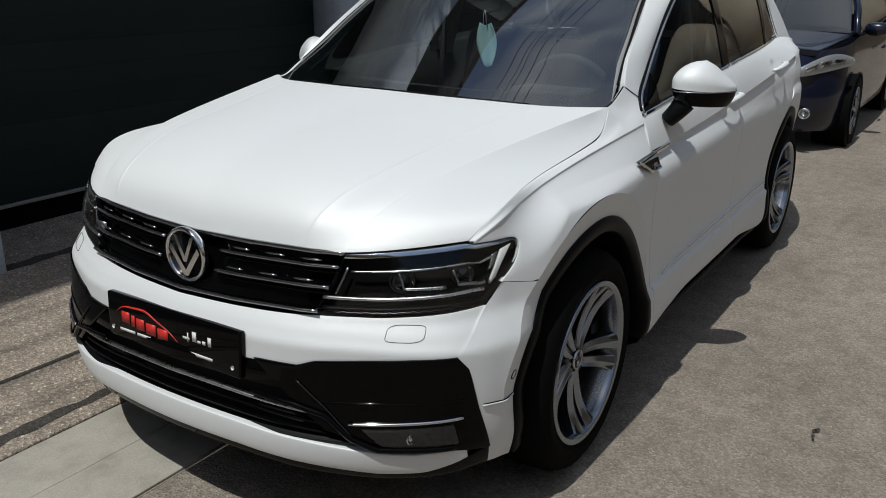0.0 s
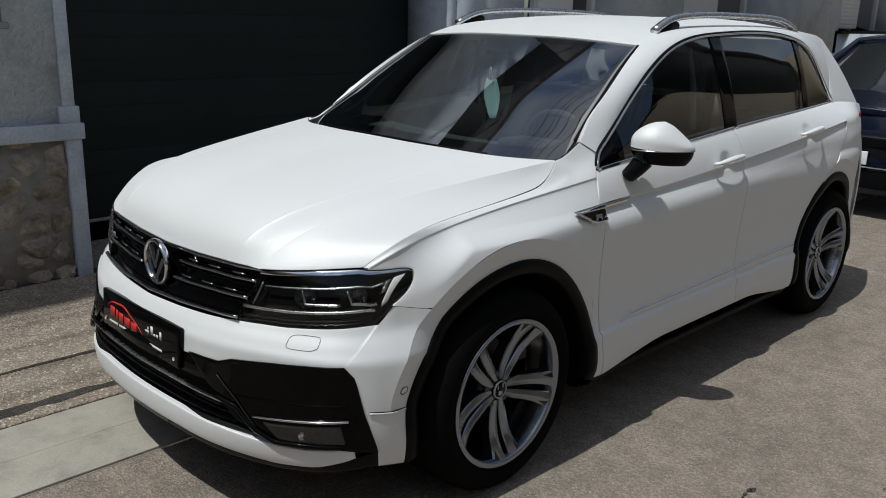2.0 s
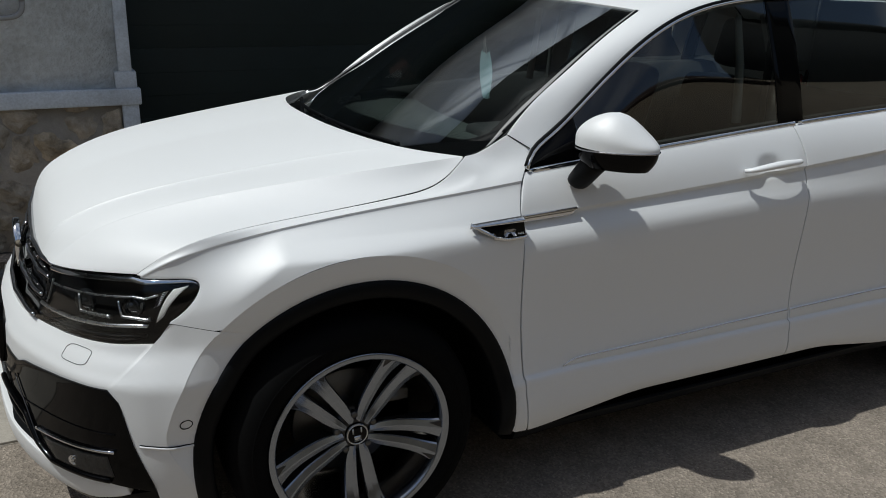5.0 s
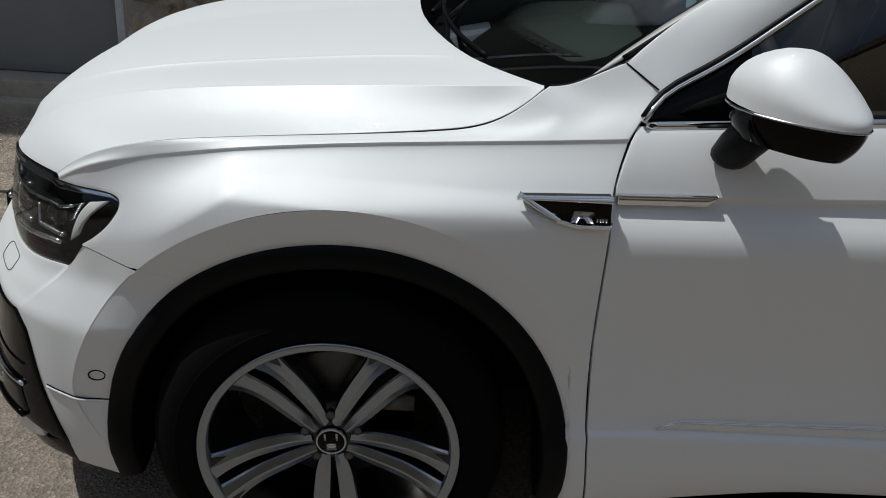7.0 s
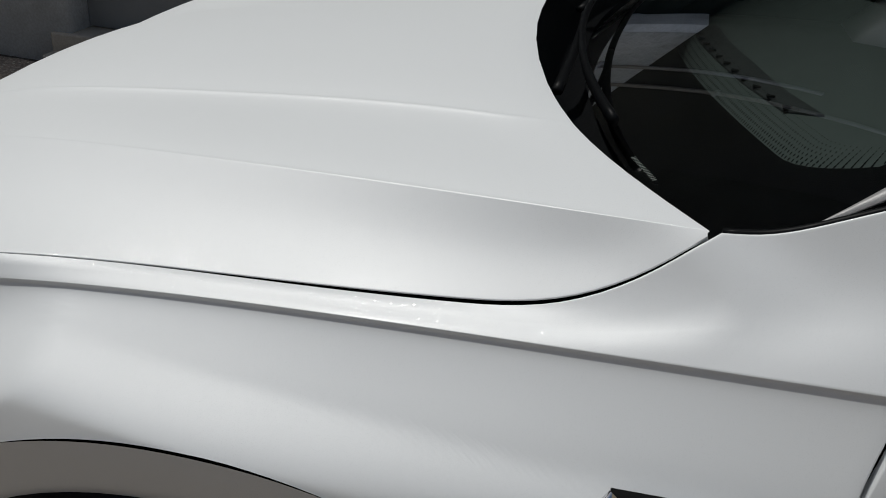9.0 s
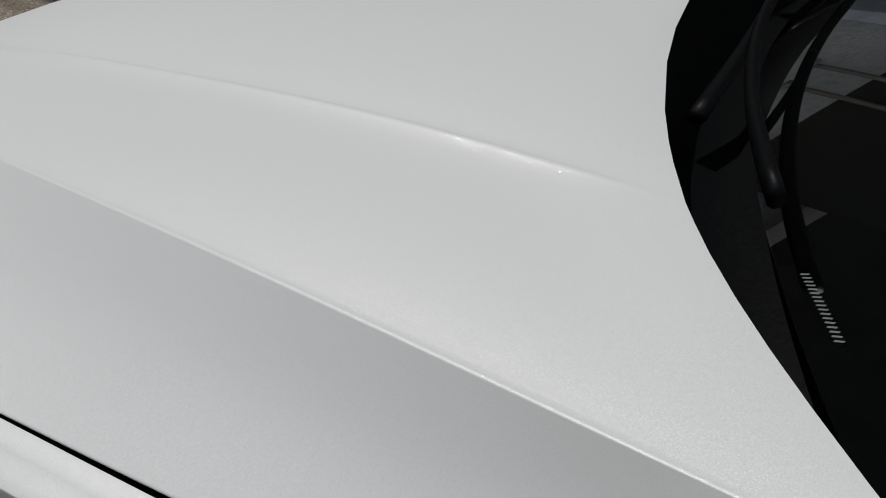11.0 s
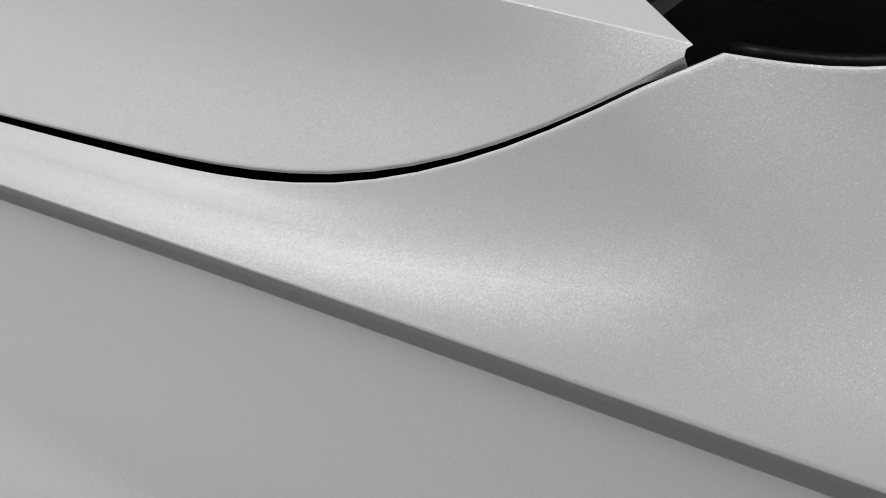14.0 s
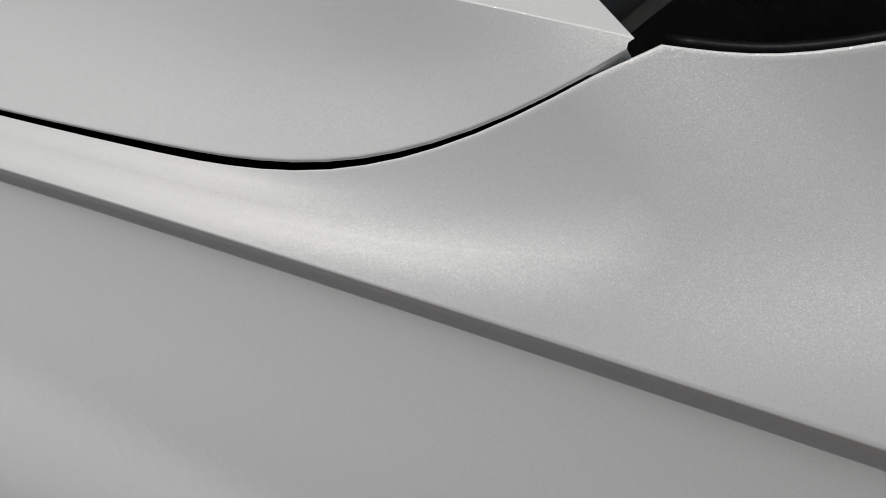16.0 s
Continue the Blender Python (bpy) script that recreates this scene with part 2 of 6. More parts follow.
def mesh(verts, faces, smooth=True, ids=None):
    me = bpy.data.meshes.new("mesh")
    me.from_pydata([tuple(map(float, v)) for v in verts], [], [tuple(map(int, f)) for f in faces])
    me.polygons.foreach_set("use_smooth", [smooth] * len(me.polygons))
    if ids is not None:
        me.polygons.foreach_set("material_index", ids)
    me.update()
    return me


def from_bm(bm, smooth=False):
    bmesh.ops.recalc_face_normals(bm, faces=bm.faces)
    me = bpy.data.meshes.new("mesh")
    bm.to_mesh(me)
    bm.free()
    me.polygons.foreach_set("use_smooth", [smooth] * len(me.polygons))
    return me


def join(*pieces):
    """Several (verts, faces) into one."""
    v, f = [], []
    for a, b in pieces:
        k = len(v)
        v.extend(map(tuple, a))
        f.extend(tuple(i + k for i in q) for q in b)
    return v, f


def spline(ctrl, n=40, at=None):
    """Natural cubic curve through ctrl, n points evenly along it, or at the fractions given."""
    c = np.asarray(ctrl, float)
    k = len(c)
    d = np.r_[0, np.cumsum(np.linalg.norm(np.diff(c, axis=0), axis=1))]
    h = np.diff(d)
    A, B = np.eye(k), np.zeros_like(c)
    for i in range(1, k - 1):
        A[i, i - 1], A[i, i], A[i, i + 1] = h[i - 1], 2 * (h[i - 1] + h[i]), h[i]
        B[i] = 6 * ((c[i + 1] - c[i]) / h[i] - (c[i] - c[i - 1]) / h[i - 1])
    M = np.linalg.solve(A, B)
    s = d[-1] * (np.linspace(0, 1, n) if at is None else np.asarray(at, float))
    j = np.clip(np.searchsorted(d, s, side="right") - 1, 0, k - 2)
    a, b, hh = (d[j + 1] - s)[:, None], (s - d[j])[:, None], h[j][:, None]
    return M[j] * a**3 / (6 * hh) + M[j + 1] * b**3 / (6 * hh) + (c[j] / hh - M[j] * hh / 6) * a + (c[j + 1] / hh - M[j + 1] * hh / 6) * b


def poly(ctrl, n=40, at=None):
    """Points evenly along a straight-sided line."""
    c = np.asarray(ctrl, float)
    d = np.r_[0, np.cumsum(np.linalg.norm(np.diff(c, axis=0), axis=1))]
    s = d[-1] * (np.linspace(0, 1, n) if at is None else np.asarray(at, float))
    return np.stack([np.interp(s, d, c[:, k]) for k in range(c.shape[1])], 1)


def along(c, n):
    """Resamples a dense line evenly to n points."""
    return poly(c, n)


def smooth_step(a, b, x):
    t = np.clip((np.asarray(x, float) - a) / (b - a), 0, 1)
    return t * t * (3 - 2 * t)


def coons(c0, c1, d0, d1, u=None, v=None):
    """Patch over four border lines: c0, c1 run along u; d0, d1 join them at u = 0 and 1."""
    nu, nv = len(c0), len(d0)
    u = np.linspace(0, 1, nu) if u is None else np.asarray(u)
    v = np.linspace(0, 1, nv) if v is None else np.asarray(v)
    U, V = u[:, None, None], v[None, :, None]
    R1 = (1 - V) * c0[:, None] + V * c1[:, None]
    R2 = (1 - U) * d0[None] + U * d1[None]
    R3 = (1 - U) * (1 - V) * c0[0] + U * (1 - V) * c0[-1] + (1 - U) * V * c1[0] + U * V * c1[-1]
    return R1 + R2 - R3


def grid_faces(r, c, closed=False):
    return [(i * c + j, i * c + (j + 1) % c, (i + 1) * c + (j + 1) % c, (i + 1) * c + j) for i in range(r - 1) for j in range(c if closed else c - 1)]


def sheet(P, hint, flange=0.014, roll=0.0016, hold=0, tight=(), tuck=1.0):
    """A pressed panel: the grid P with its rim rolled over and turned in. hint: the way out;
    tight names the borders (u0, u1, v0, v1) that meet a neighbour with no gap."""
    P = np.asarray(P, float)
    r, c = P.shape[:2]
    du, dv = np.gradient(P, axis=0), np.gradient(P, axis=1)
    N = np.cross(du, dv)
    N /= np.linalg.norm(N, axis=-1, keepdims=True) + 1e-12
    T = np.ones((r, c))
    for k, sel in (("v0", np.s_[:, 0]), ("v1", np.s_[:, -1]), ("u0", np.s_[0]), ("u1", np.s_[-1])):
        if k in tight:
            T[sel] = .04
    if (N.reshape(-1, 3).mean(0) * np.asarray(hint)).sum() < 0:
        P, N, T = P[:, ::-1], -N[:, ::-1], T[:, ::-1]
    if hold:
        N = N.copy()
        N[-hold:] = N[-hold - 1]
    V, F = [tuple(p) for p in P.reshape(-1, 3)], grid_faces(r, c)
    if not flange:
        return V, [q[::-1] for q in F]
    loop = [(0, j) for j in range(c)] + [(i, c - 1) for i in range(1, r)] + [(r - 1, j) for j in range(c - 2, -1, -1)] + [(i, 0) for i in range(r - 2, 0, -1)]
    outs = []
    for i, j in loop:
        k, m = min(max(i, 1), r - 2), min(max(j, 1), c - 2)
        o = P[i, j] - P[k, m]
        o -= N[i, j] * (o @ N[i, j])
        outs.append(o / (np.linalg.norm(o) + 1e-9))
    prev = [i * c + j for i, j in loop]
    q = len(loop)
    for a, b in ((0.40, 0.09), (0.72, 0.30), (0.93, 0.63), (1.0, 1.0), (tuck, flange / roll)):
        ring = []
        for (i, j), o in zip(loop, outs):
            ring.append(len(V))
            V.append(tuple(P[i, j] + o * roll * a * T[i, j] - N[i, j] * roll * (b if b > 2 else b * T[i, j])))
        F += [(prev[k], ring[k], ring[(k + 1) % q], prev[(k + 1) % q]) for k in range(q) if T[loop[k]] + T[loop[(k + 1) % q]] > .5]
        prev = ring
    return V, [q[::-1] for q in F]


def flip_y(vf):
    v, f = vf
    return [(a, -b, c) for a, b, c in v], [tuple(reversed(q)) for q in f]


def box(x0, x1, y0, y1, z0, z1):
    v = [(x, y, z) for x in (x0, x1) for y in (y0, y1) for z in (z0, z1)]
    return v, [(0, 1, 3, 2), (4, 6, 7, 5), (0, 4, 5, 1), (2, 3, 7, 6), (0, 2, 6, 4), (1, 5, 7, 3)]


def bevelled(vf, width, segments=2, smooth=True):
    bm = bmesh.new()
    vs = [bm.verts.new(p) for p in vf[0]]
    for q in vf[1]:
        bm.faces.new([vs[i] for i in q])
    bmesh.ops.recalc_face_normals(bm, faces=bm.faces)
    bmesh.ops.bevel(bm, geom=bm.edges[:], offset=width, segments=segments, affect="EDGES", profile=0.6, clamp_overlap=True)
    return from_bm(bm, smooth)


def tube(line, radius, sides=10, caps=True, flat=1.0):
    """A round bar along a line; radius may be one for each point; flat squeezes it upright."""
    L = np.asarray(line, float)
    n = len(L)
    rad = np.broadcast_to(np.asarray(radius, float), (n,))
    T = np.gradient(L, axis=0)
    T /= np.linalg.norm(T, axis=1, keepdims=True) + 1e-12
    ref = np.array([0, 0, 1.0]) if abs(T[:, 2]).mean() < 0.8 else np.array([1.0, 0, 0])
    V, F = [], []
    for p, t, q in zip(L, T, rad):
        a = np.cross(t, ref)
        a /= np.linalg.norm(a) + 1e-12
        b = np.cross(a, t)
        for k in range(sides):
            w = 2 * math.pi * k / sides
            V.append(tuple(p + a * math.cos(w) * q + b * math.sin(w) * q * flat))
    F = grid_faces(n, sides, True)
    if caps:
        F += [tuple(range(sides))[::-1], tuple(range((n - 1) * sides, n * sides))]
    return V, F


def lathe(profile, sides=64, axis="y"):
    """Turned about the y axis: profile of (radius, y)."""
    V, F = [], []
    for r, y in profile:
        for k in range(sides):
            w = 2 * math.pi * k / sides
            V.append((r * math.cos(w), y, r * math.sin(w)))
    return V, grid_faces(len(profile), sides, True)


def slab(outline, lift, thick):
    """A plate: the outline (points in the plane of the two axes) placed by lift(a, b, depth) -> point."""
    n = len(outline)
    V = [lift(a, b, 0.0) for a, b in outline] + [lift(a, b, thick) for a, b in outline]
    F = [tuple(range(n)), tuple(range(2 * n - 1, n - 1, -1))] + [(i, i + n, (i + 1) % n + n, (i + 1) % n) for i in range(n)]
    return V, F

# ---- the white car: front axle at x = 0, left side at +y, the ground at z = 0 ----
car = thing("car", "white pearl mid-size SUV with black trim parked at the roadside", "car")
BOTH = ((1, lambda vf: vf), (-1, flip_y))

# feature lines of the body, left side
GAP = spline([(.522, .744, .870), (.453, .772, .919), (.229, .761, .964), (-.047, .758, .989), (-.168, .761, 1.003), (-.263, .758, 1.022), (-.318, .748, 1.050), (-.366, .735, 1.089)], 90)
CREASE = spline([(.515, .757, .869), (.450, .785, .906), (.350, .786, .930), (.100, .782, .964), (-.150, .789, .989), (-.400, .801, 1.012), (-.650, .822, 1.041)], 2400)
COWL = spline([(-.366, -.735, 1.089), (-.242, -.56, 1.0935), (-.181, -.4, 1.102), (-.144, -.2, 1.107), (-.134, 0, 1.110), (-.144, .2, 1.107), (-.181, .4, 1.102), (-.242, .56, 1.0935), (-.366, .735, 1.089)], 161)[80:]
NOSE = spline([(.522, -.744, .870), (.700, -.5, .842), (.731, -.3, .828), (.738, 0, .815), (.731, .3, .828), (.700, .5, .842), (.522, .744, .870)], 161)[80:]
HOOD_MID = spline([(.738, 0, .815), (.716, 0, .872), (.645, 0, .945), (.50, 0, 1.003), (.20, 0, 1.060), (-.134, 0, 1.110)], 60)


def on(line, k, value):
    """The point of a line where its coordinate k has the value."""
    o = np.argsort(line[:, k])
    return np.array([np.interp(value, line[o, k], line[o, m]) for m in range(3)])


def piece(line, k, a, b, n):
    """The stretch of a line between two values of coordinate k, n points."""
    o = np.argsort(line[:, k])
    s = np.linspace(a, b, n)
    return np.stack([np.interp(s, line[o, k], line[o, m]) for m in range(3)], 1)


R1A, R1B, R2A = on(NOSE, 1, .37), on(COWL, 1, .545), on(NOSE, 1, .49)
RIDGE1 = spline([R1A, (.695, .385, .893), (.62, .405, .947), (.5, .437, .991), (.2, .472, 1.043), (-.1, .517, 1.082), R1B], 60)
RIDGE2 = spline([R2A, (.655, .505, .887), (.58, .535, .935), (.45, .571, .980), (.2, .622, 1.024), (-.1, .678, 1.0605), on(COWL, 1, .7305)], 60)
SIDE_SHIFT = np.array([0, .75, -.66])
GAP_HALF = (.0008 + .0019 * smooth_step(.50, .95, np.linspace(0, 1, 60)))[:, None]
WING_HALF = (.0014 + .0016 * smooth_step(.3, .95, np.linspace(0, 1, 60)))[:, None]
HOOD_EDGE = poly(GAP, at=np.linspace(0, .993, 60)) - SIDE_SHIFT * GAP_HALF
HOOD_EDGE[0] = GAP[0]

V_FINE = np.array([0, .012, .035, .08, .2, .35, .5, .65, .8, .92, .965, .988, 1.0])


V_RIDGE = np.array([0, .08, .2, .35, .5, .65, .8, .88, .925, .95, .965, .975, .984, .991, .996, 1.0])


def strip_patch(a, b, fronts, backs, swell=0.0, groove=0.0, start=0.0, hollow=((0, .03, .08, .2, .35, .5, .8, 1), (0, .42, .85, 1, .85, .6, .15, 0)), rows=V_FINE):
    """Patch between two lengthwise lines with the given end lines; swell lifts its middle."""
    d0, d1 = poly(fronts, at=rows), poly(backs, at=rows)
    P = coons(a, b, d0, d1, v=rows)
    w = np.sin(np.pi * np.linspace(0, 1, len(a)))[:, None] ** .5 * (4 * rows * (1 - rows))[None]
    thin = np.minimum(1, np.linalg.norm(b - a, axis=1) / .07)[:, None]
    P[..., 2] += swell * w * thin
    t = np.linspace(0, 1, len(a))
    fade = smooth_step(start, start + .25, t) * (1 - smooth_step(.90, 1.0, t))
    P[..., 2] -= groove * thin * fade[:, None] * np.interp(rows, *hollow)[None]
    return P


def hood_grid():
    h1 = strip_patch(HOOD_MID, RIDGE1, piece(NOSE, 1, 0, .37, 12), piece(COWL, 1, 0, .545, 12), .012, .0017, -.2, ((0, .86, .93, .965, .984, .991, .996, 1), (0, 0, .45, .9, 1, .85, .5, 0)), V_RIDGE)
    h2 = strip_patch(RIDGE1, RIDGE2, piece(NOSE, 1, .37, .49, 8), piece(COWL, 1, .545, .7305, 8), .003, .0042, -.08, ((0, .012, .035, .08, .2, .35, .5, .8, .92, .965, .988, 1), (0, .26, .56, .86, 1, .85, .6, .20, .16, .20, .14, 0)))
    h3 = strip_patch(RIDGE2, HOOD_EDGE, piece(NOSE, 1, .49, .744, 8), [RIDGE2[-1], RIDGE2[-1] + np.array([.0015, .0015, -.0012]), HOOD_EDGE[-1]], .001, .0080, .02, ((0, .1, .25, .4, .55, .75, 1), (0, .35, .8, 1, .93, .6, 0)))
    half = np.concatenate([h1, h2[:, 1:], h3[:, 1:]], 1)
    return np.concatenate([(half * [1, -1, 1])[:, :0:-1], half], 1)


# black bar sunk in the bonnet gap stands in for its deep shade
for s, m in BOTH:
    part("hood_seal", mesh(*m(tube(poly(GAP, at=np.linspace(.02, .972, 70)) + np.array([0, -.002, -.0105]), .0046, 8))), CLAD, car, "black bar added in the bonnet gap to keep it dark")
hood = part("hood", mesh(*sheet(hood_grid(), (0, 0, 1), .009, .0011, 5, ("u1",), -6.0)), PAINT, car, "white bonnet with two pressed ridges a side")

# side of the body
PLAN = spline([(.62, .765), (.56, .806), (.45, .850), (.36, .870), (.1, .879), (-.4, .877), (-1.0, .880), (-1.8, .880), (-2.6, .876), (-3.05, .842), (-3.35, .745)], 3000)
SECTION = spline([(.18, -.060), (.24, -.018), (.272, .004), (.30, .0130), (.33, .0160), (.37, .0150), (.41, .0115), (.4395, .0095), (.4425, .0080), (.4490, -.0015), (.457, -.0040), (.50, -.0085), (.56, -.0115), (.62, -.0110), (.68, -.0080), (.75, -.0030), (.82, .002), (.87, .0035), (.895, .001), (.925, -.012)], 1500)
SECTION_F = spline([(.18, -.070), (.27, -.030), (.38, -.010), (.46, -.004), (.55, -.001), (.62, -.001), (.75, -.002), (.82, .002), (.88, .001), (.92, -.012)], 1500)
WHEEL_Z, FRONT_X, REAR_X = .356, -.015, -2.665


def side_y(x, z):
    """How far out the flank lies at x and height z, below the shoulder."""
    x, z = np.asarray(x, float), np.asarray(z, float)
    f = smooth_step(-.05, .35, x)
    y = np.interp(-x, -PLAN[:, 0], PLAN[:, 1]) + np.interp(z, SECTION[:, 0], SECTION[:, 1]) * (1 - f) + np.interp(z, SECTION_F[:, 0], SECTION_F[:, 1]) * f
    y = y - np.clip((x + .02) / .46, 0, 1) ** 1.7 * (.036 * np.clip((z - .603) / .085, 0, 1) + .014 * smooth_step(.74, .86, z))
    for xw in (FRONT_X, REAR_X):
        r = np.hypot(x - xw, z - WHEEL_Z)
        a = np.degrees(np.arctan2(z - WHEEL_Z, x - xw)) % 360
        ahead = smooth_step(80, 35, np.where(a > 300, a - 360, a)) * (xw == FRONT_X)
        y = y + (.009 + .009 * ahead) * np.clip((.70 - r) / .17, 0, 1) ** 1.7 - (.22 + .16 * ahead) * np.clip(facet(xw, a) - r, 0, .07)
    return y


def facet(xw, a):
    """Outer radius of the slanted band round a wheel arch at angle a."""
    a = np.where(np.asarray(a, float) > 300, np.asarray(a, float) - 360, a)
    w = smooth_step(-6, 14, a) * (1 - smooth_step(118, 180, a)) if xw == FRONT_X else smooth_step(60, 95, a) * (1 - smooth_step(150, 188, a))
    return .4590 + .0712 * w


def lift(Q):
    """(x, z) to points on the flank."""
    Q = np.asarray(Q, float)
    return np.stack([Q[..., 0], side_y(Q[..., 0], Q[..., 1]), Q[..., 1]], -1)


def band(xw, a0, a1, n, first=None):
    """The slanted band inside the facet line of a wheel arch."""
    w = np.radians(np.linspace(a0, a1, n))
    rf = facet(xw, np.degrees(w))
    k = np.linspace(0, 1, 5)[None]
    r = rf[:, None] * (1 - k) + .4580 * k
    Q = np.stack([xw + r * np.cos(w)[:, None], WHEEL_Z + r * np.sin(w)[:, None]], -1)
    if first is not None:
        hub, (m, b) = np.array([xw, WHEEL_Z]), np.asarray(first, float)
        b = hub + (b - hub) * .4580 / np.linalg.norm(b - hub)
        wb = np.linspace(math.atan2(b[1] - WHEEL_Z, b[0] - xw), w[-1], n)
        Q = coons(Q[:, 0], np.stack([xw + .4580 * np.cos(wb), WHEEL_Z + .4580 * np.sin(wb)], -1), poly([m, b], 5), Q[-1])
    P = lift(Q)
    e = P[:, 0] - P[:, 1]
    P[:, 0] += e / (np.linalg.norm(e, axis=1, keepdims=True) + 1e-9) * .0015 - np.array([0, .0005, 0])
    return P


# plan of the bumper's skin: (x, y) from the middle round the corner to the wheel arch
FRONT_PLAN = spline([(.880, -.2), (.882, 0), (.870, .2), (.838, .40), (.770, .575), (.702, .695), (.625, .782), (.54, .832), (.45, .864), (.36, .879), (.2, .885)], 400)
FRONT_PLAN = FRONT_PLAN[np.argmin(abs(FRONT_PLAN[:, 1])):]
TANG = np.gradient(FRONT_PLAN, axis=0)
TANG /= np.linalg.norm(TANG, axis=1, keepdims=True)
OUTWARD = np.stack([TANG[:, 1], -TANG[:, 0]], 1)
SEC_FRONT = spline([(.20, -.050), (.245, -.018), (.30, .004), (.36, .008), (.44, -.002), (.50, -.010), (.56, -.0175), (.595, -.0200), (.606, -.0212), (.612, -.0235), (.620, -.0285), (.645, -.0430), (.672, -.062), (.70, -.074), (.80, -.110)], 240)
SEC_SIDE = spline([(.20, -.045), (.26, -.022), (.34, -.008), (.45, .001), (.55, .002), (.590, .0012), (.601, .0002), (.606, -.0016), (.613, -.0062), (.65, -.028), (.672, -.042), (.70, -.052), (.80, -.070)], 240)


def skin(s, z, out=0.0):
    """A point of the front skin: s is the sideways reach of the plan line, z the height, out the stand-off."""
    s, z = np.broadcast_arrays(np.asarray(s, float), np.asarray(z, float))
    i = s * (len(FRONT_PLAN) - 1)
    k = np.arange(len(FRONT_PLAN))
    p = np.stack([np.interp(i, k, FRONT_PLAN[:, q]) for q in (0, 1)], -1)
    o = np.stack([np.interp(i, k, OUTWARD[:, q]) for q in (0, 1)], -1)
    w = smooth_step(.42, .84, s)
    d = np.interp(z, SEC_FRONT[:, 0], SEC_FRONT[:, 1]) * (1 - w) + np.interp(z, SEC_SIDE[:, 0], SEC_SIDE[:, 1]) * w + out
    m = smooth_step(float(s_of_x(.548)), float(s_of_x(.445)), s)
    x, y = p[..., 0] + o[..., 0] * d, p[..., 1] + o[..., 1] * d
    return np.stack([x + (p[..., 0] - x) * m, y + (side_y(p[..., 0], z) - y) * m, z], -1)


def s_of_y(y):
    return np.interp(y, FRONT_PLAN[:, 1], np.linspace(0, 1, len(FRONT_PLAN)))


def s_of_x(x):
    return np.interp(-x, -FRONT_PLAN[:, 0], np.linspace(0, 1, len(FRONT_PLAN)))


def skin_patch(c0, c1, d0, d1, out=0.0):
    Q = coons(np.asarray(c0), np.asarray(c1), np.asarray(d0), np.asarray(d1))
    return skin(Q[..., 0], Q[..., 1], out)


S = lambda y: float(s_of_y(y))
X = lambda x: float(s_of_x(x))

# fender, upper: from the bonnet gap to the shoulder crease
TIP = np.array([-.3725, .7305, 1.0885])
SCREEN_EDGE = spline([TIP, (-.405, .7305, 1.0935), (-.450, .732, 1.113), (-.503, .732, 1.140)], 16)
top_front = along(GAP, 60) + SIDE_SHIFT * WING_HALF
top_front[-1] = TIP
UPPER = np.concatenate([top_front, SCREEN_EDGE[1:]])
CREASE_F = np.concatenate([piece(CREASE, 0, .515, -.372, 60), piece(CREASE, 0, -.372, -.510, 16)[1:]])
SEAM_TOP, SEAM_LOW = (-.503, .732, 1.140), (-.561, .762, 1.1025)
FENDER_BACK = poly(np.concatenate([poly([SEAM_TOP, SEAM_LOW], 40), spline([SEAM_LOW, (-.548, .777, 1.077), (-.530, .792, 1.054), CREASE_F[-1]], 40)[1:]]), at=V_FINE)


def fender_upper():
    P = coons(UPPER, CREASE_F, poly([UPPER[0], CREASE_F[0]], at=V_FINE), FENDER_BACK, v=V_FINE)
    dip = smooth_step(25, 66, np.arange(len(UPPER)))[:, None] * (4 * V_FINE * (1 - V_FINE))[None]
    P[..., 2] += (-.002 * dip + .0003 * (1 - dip) * (4 * V_FINE * (1 - V_FINE))[None])
    P[..., 1] -= .001 * dip
    return P


# fender, lower: an undercut below the crease, then the flank down to the wheel arch
SEAM_A, SEAM_B = np.array([.466, .757]), np.array([.281, .721])
SEAM = poly([SEAM_A, SEAM_B], 400)
k0 = int(np.argmax(np.hypot(SEAM[:, 0] - FRONT_X, SEAM[:, 1] - WHEEL_Z) < .529))
SEAM_M = SEAM[k0]
ANGLE_M = math.degrees(math.atan2(SEAM_M[1] - WHEEL_Z, SEAM_M[0] - FRONT_X))


V_LOW = np.concatenate([[0, .002, .004, .006, .009, .014, .02, .026, .034, .042, .053, .065, .08], np.linspace(.1, 1, 46)])


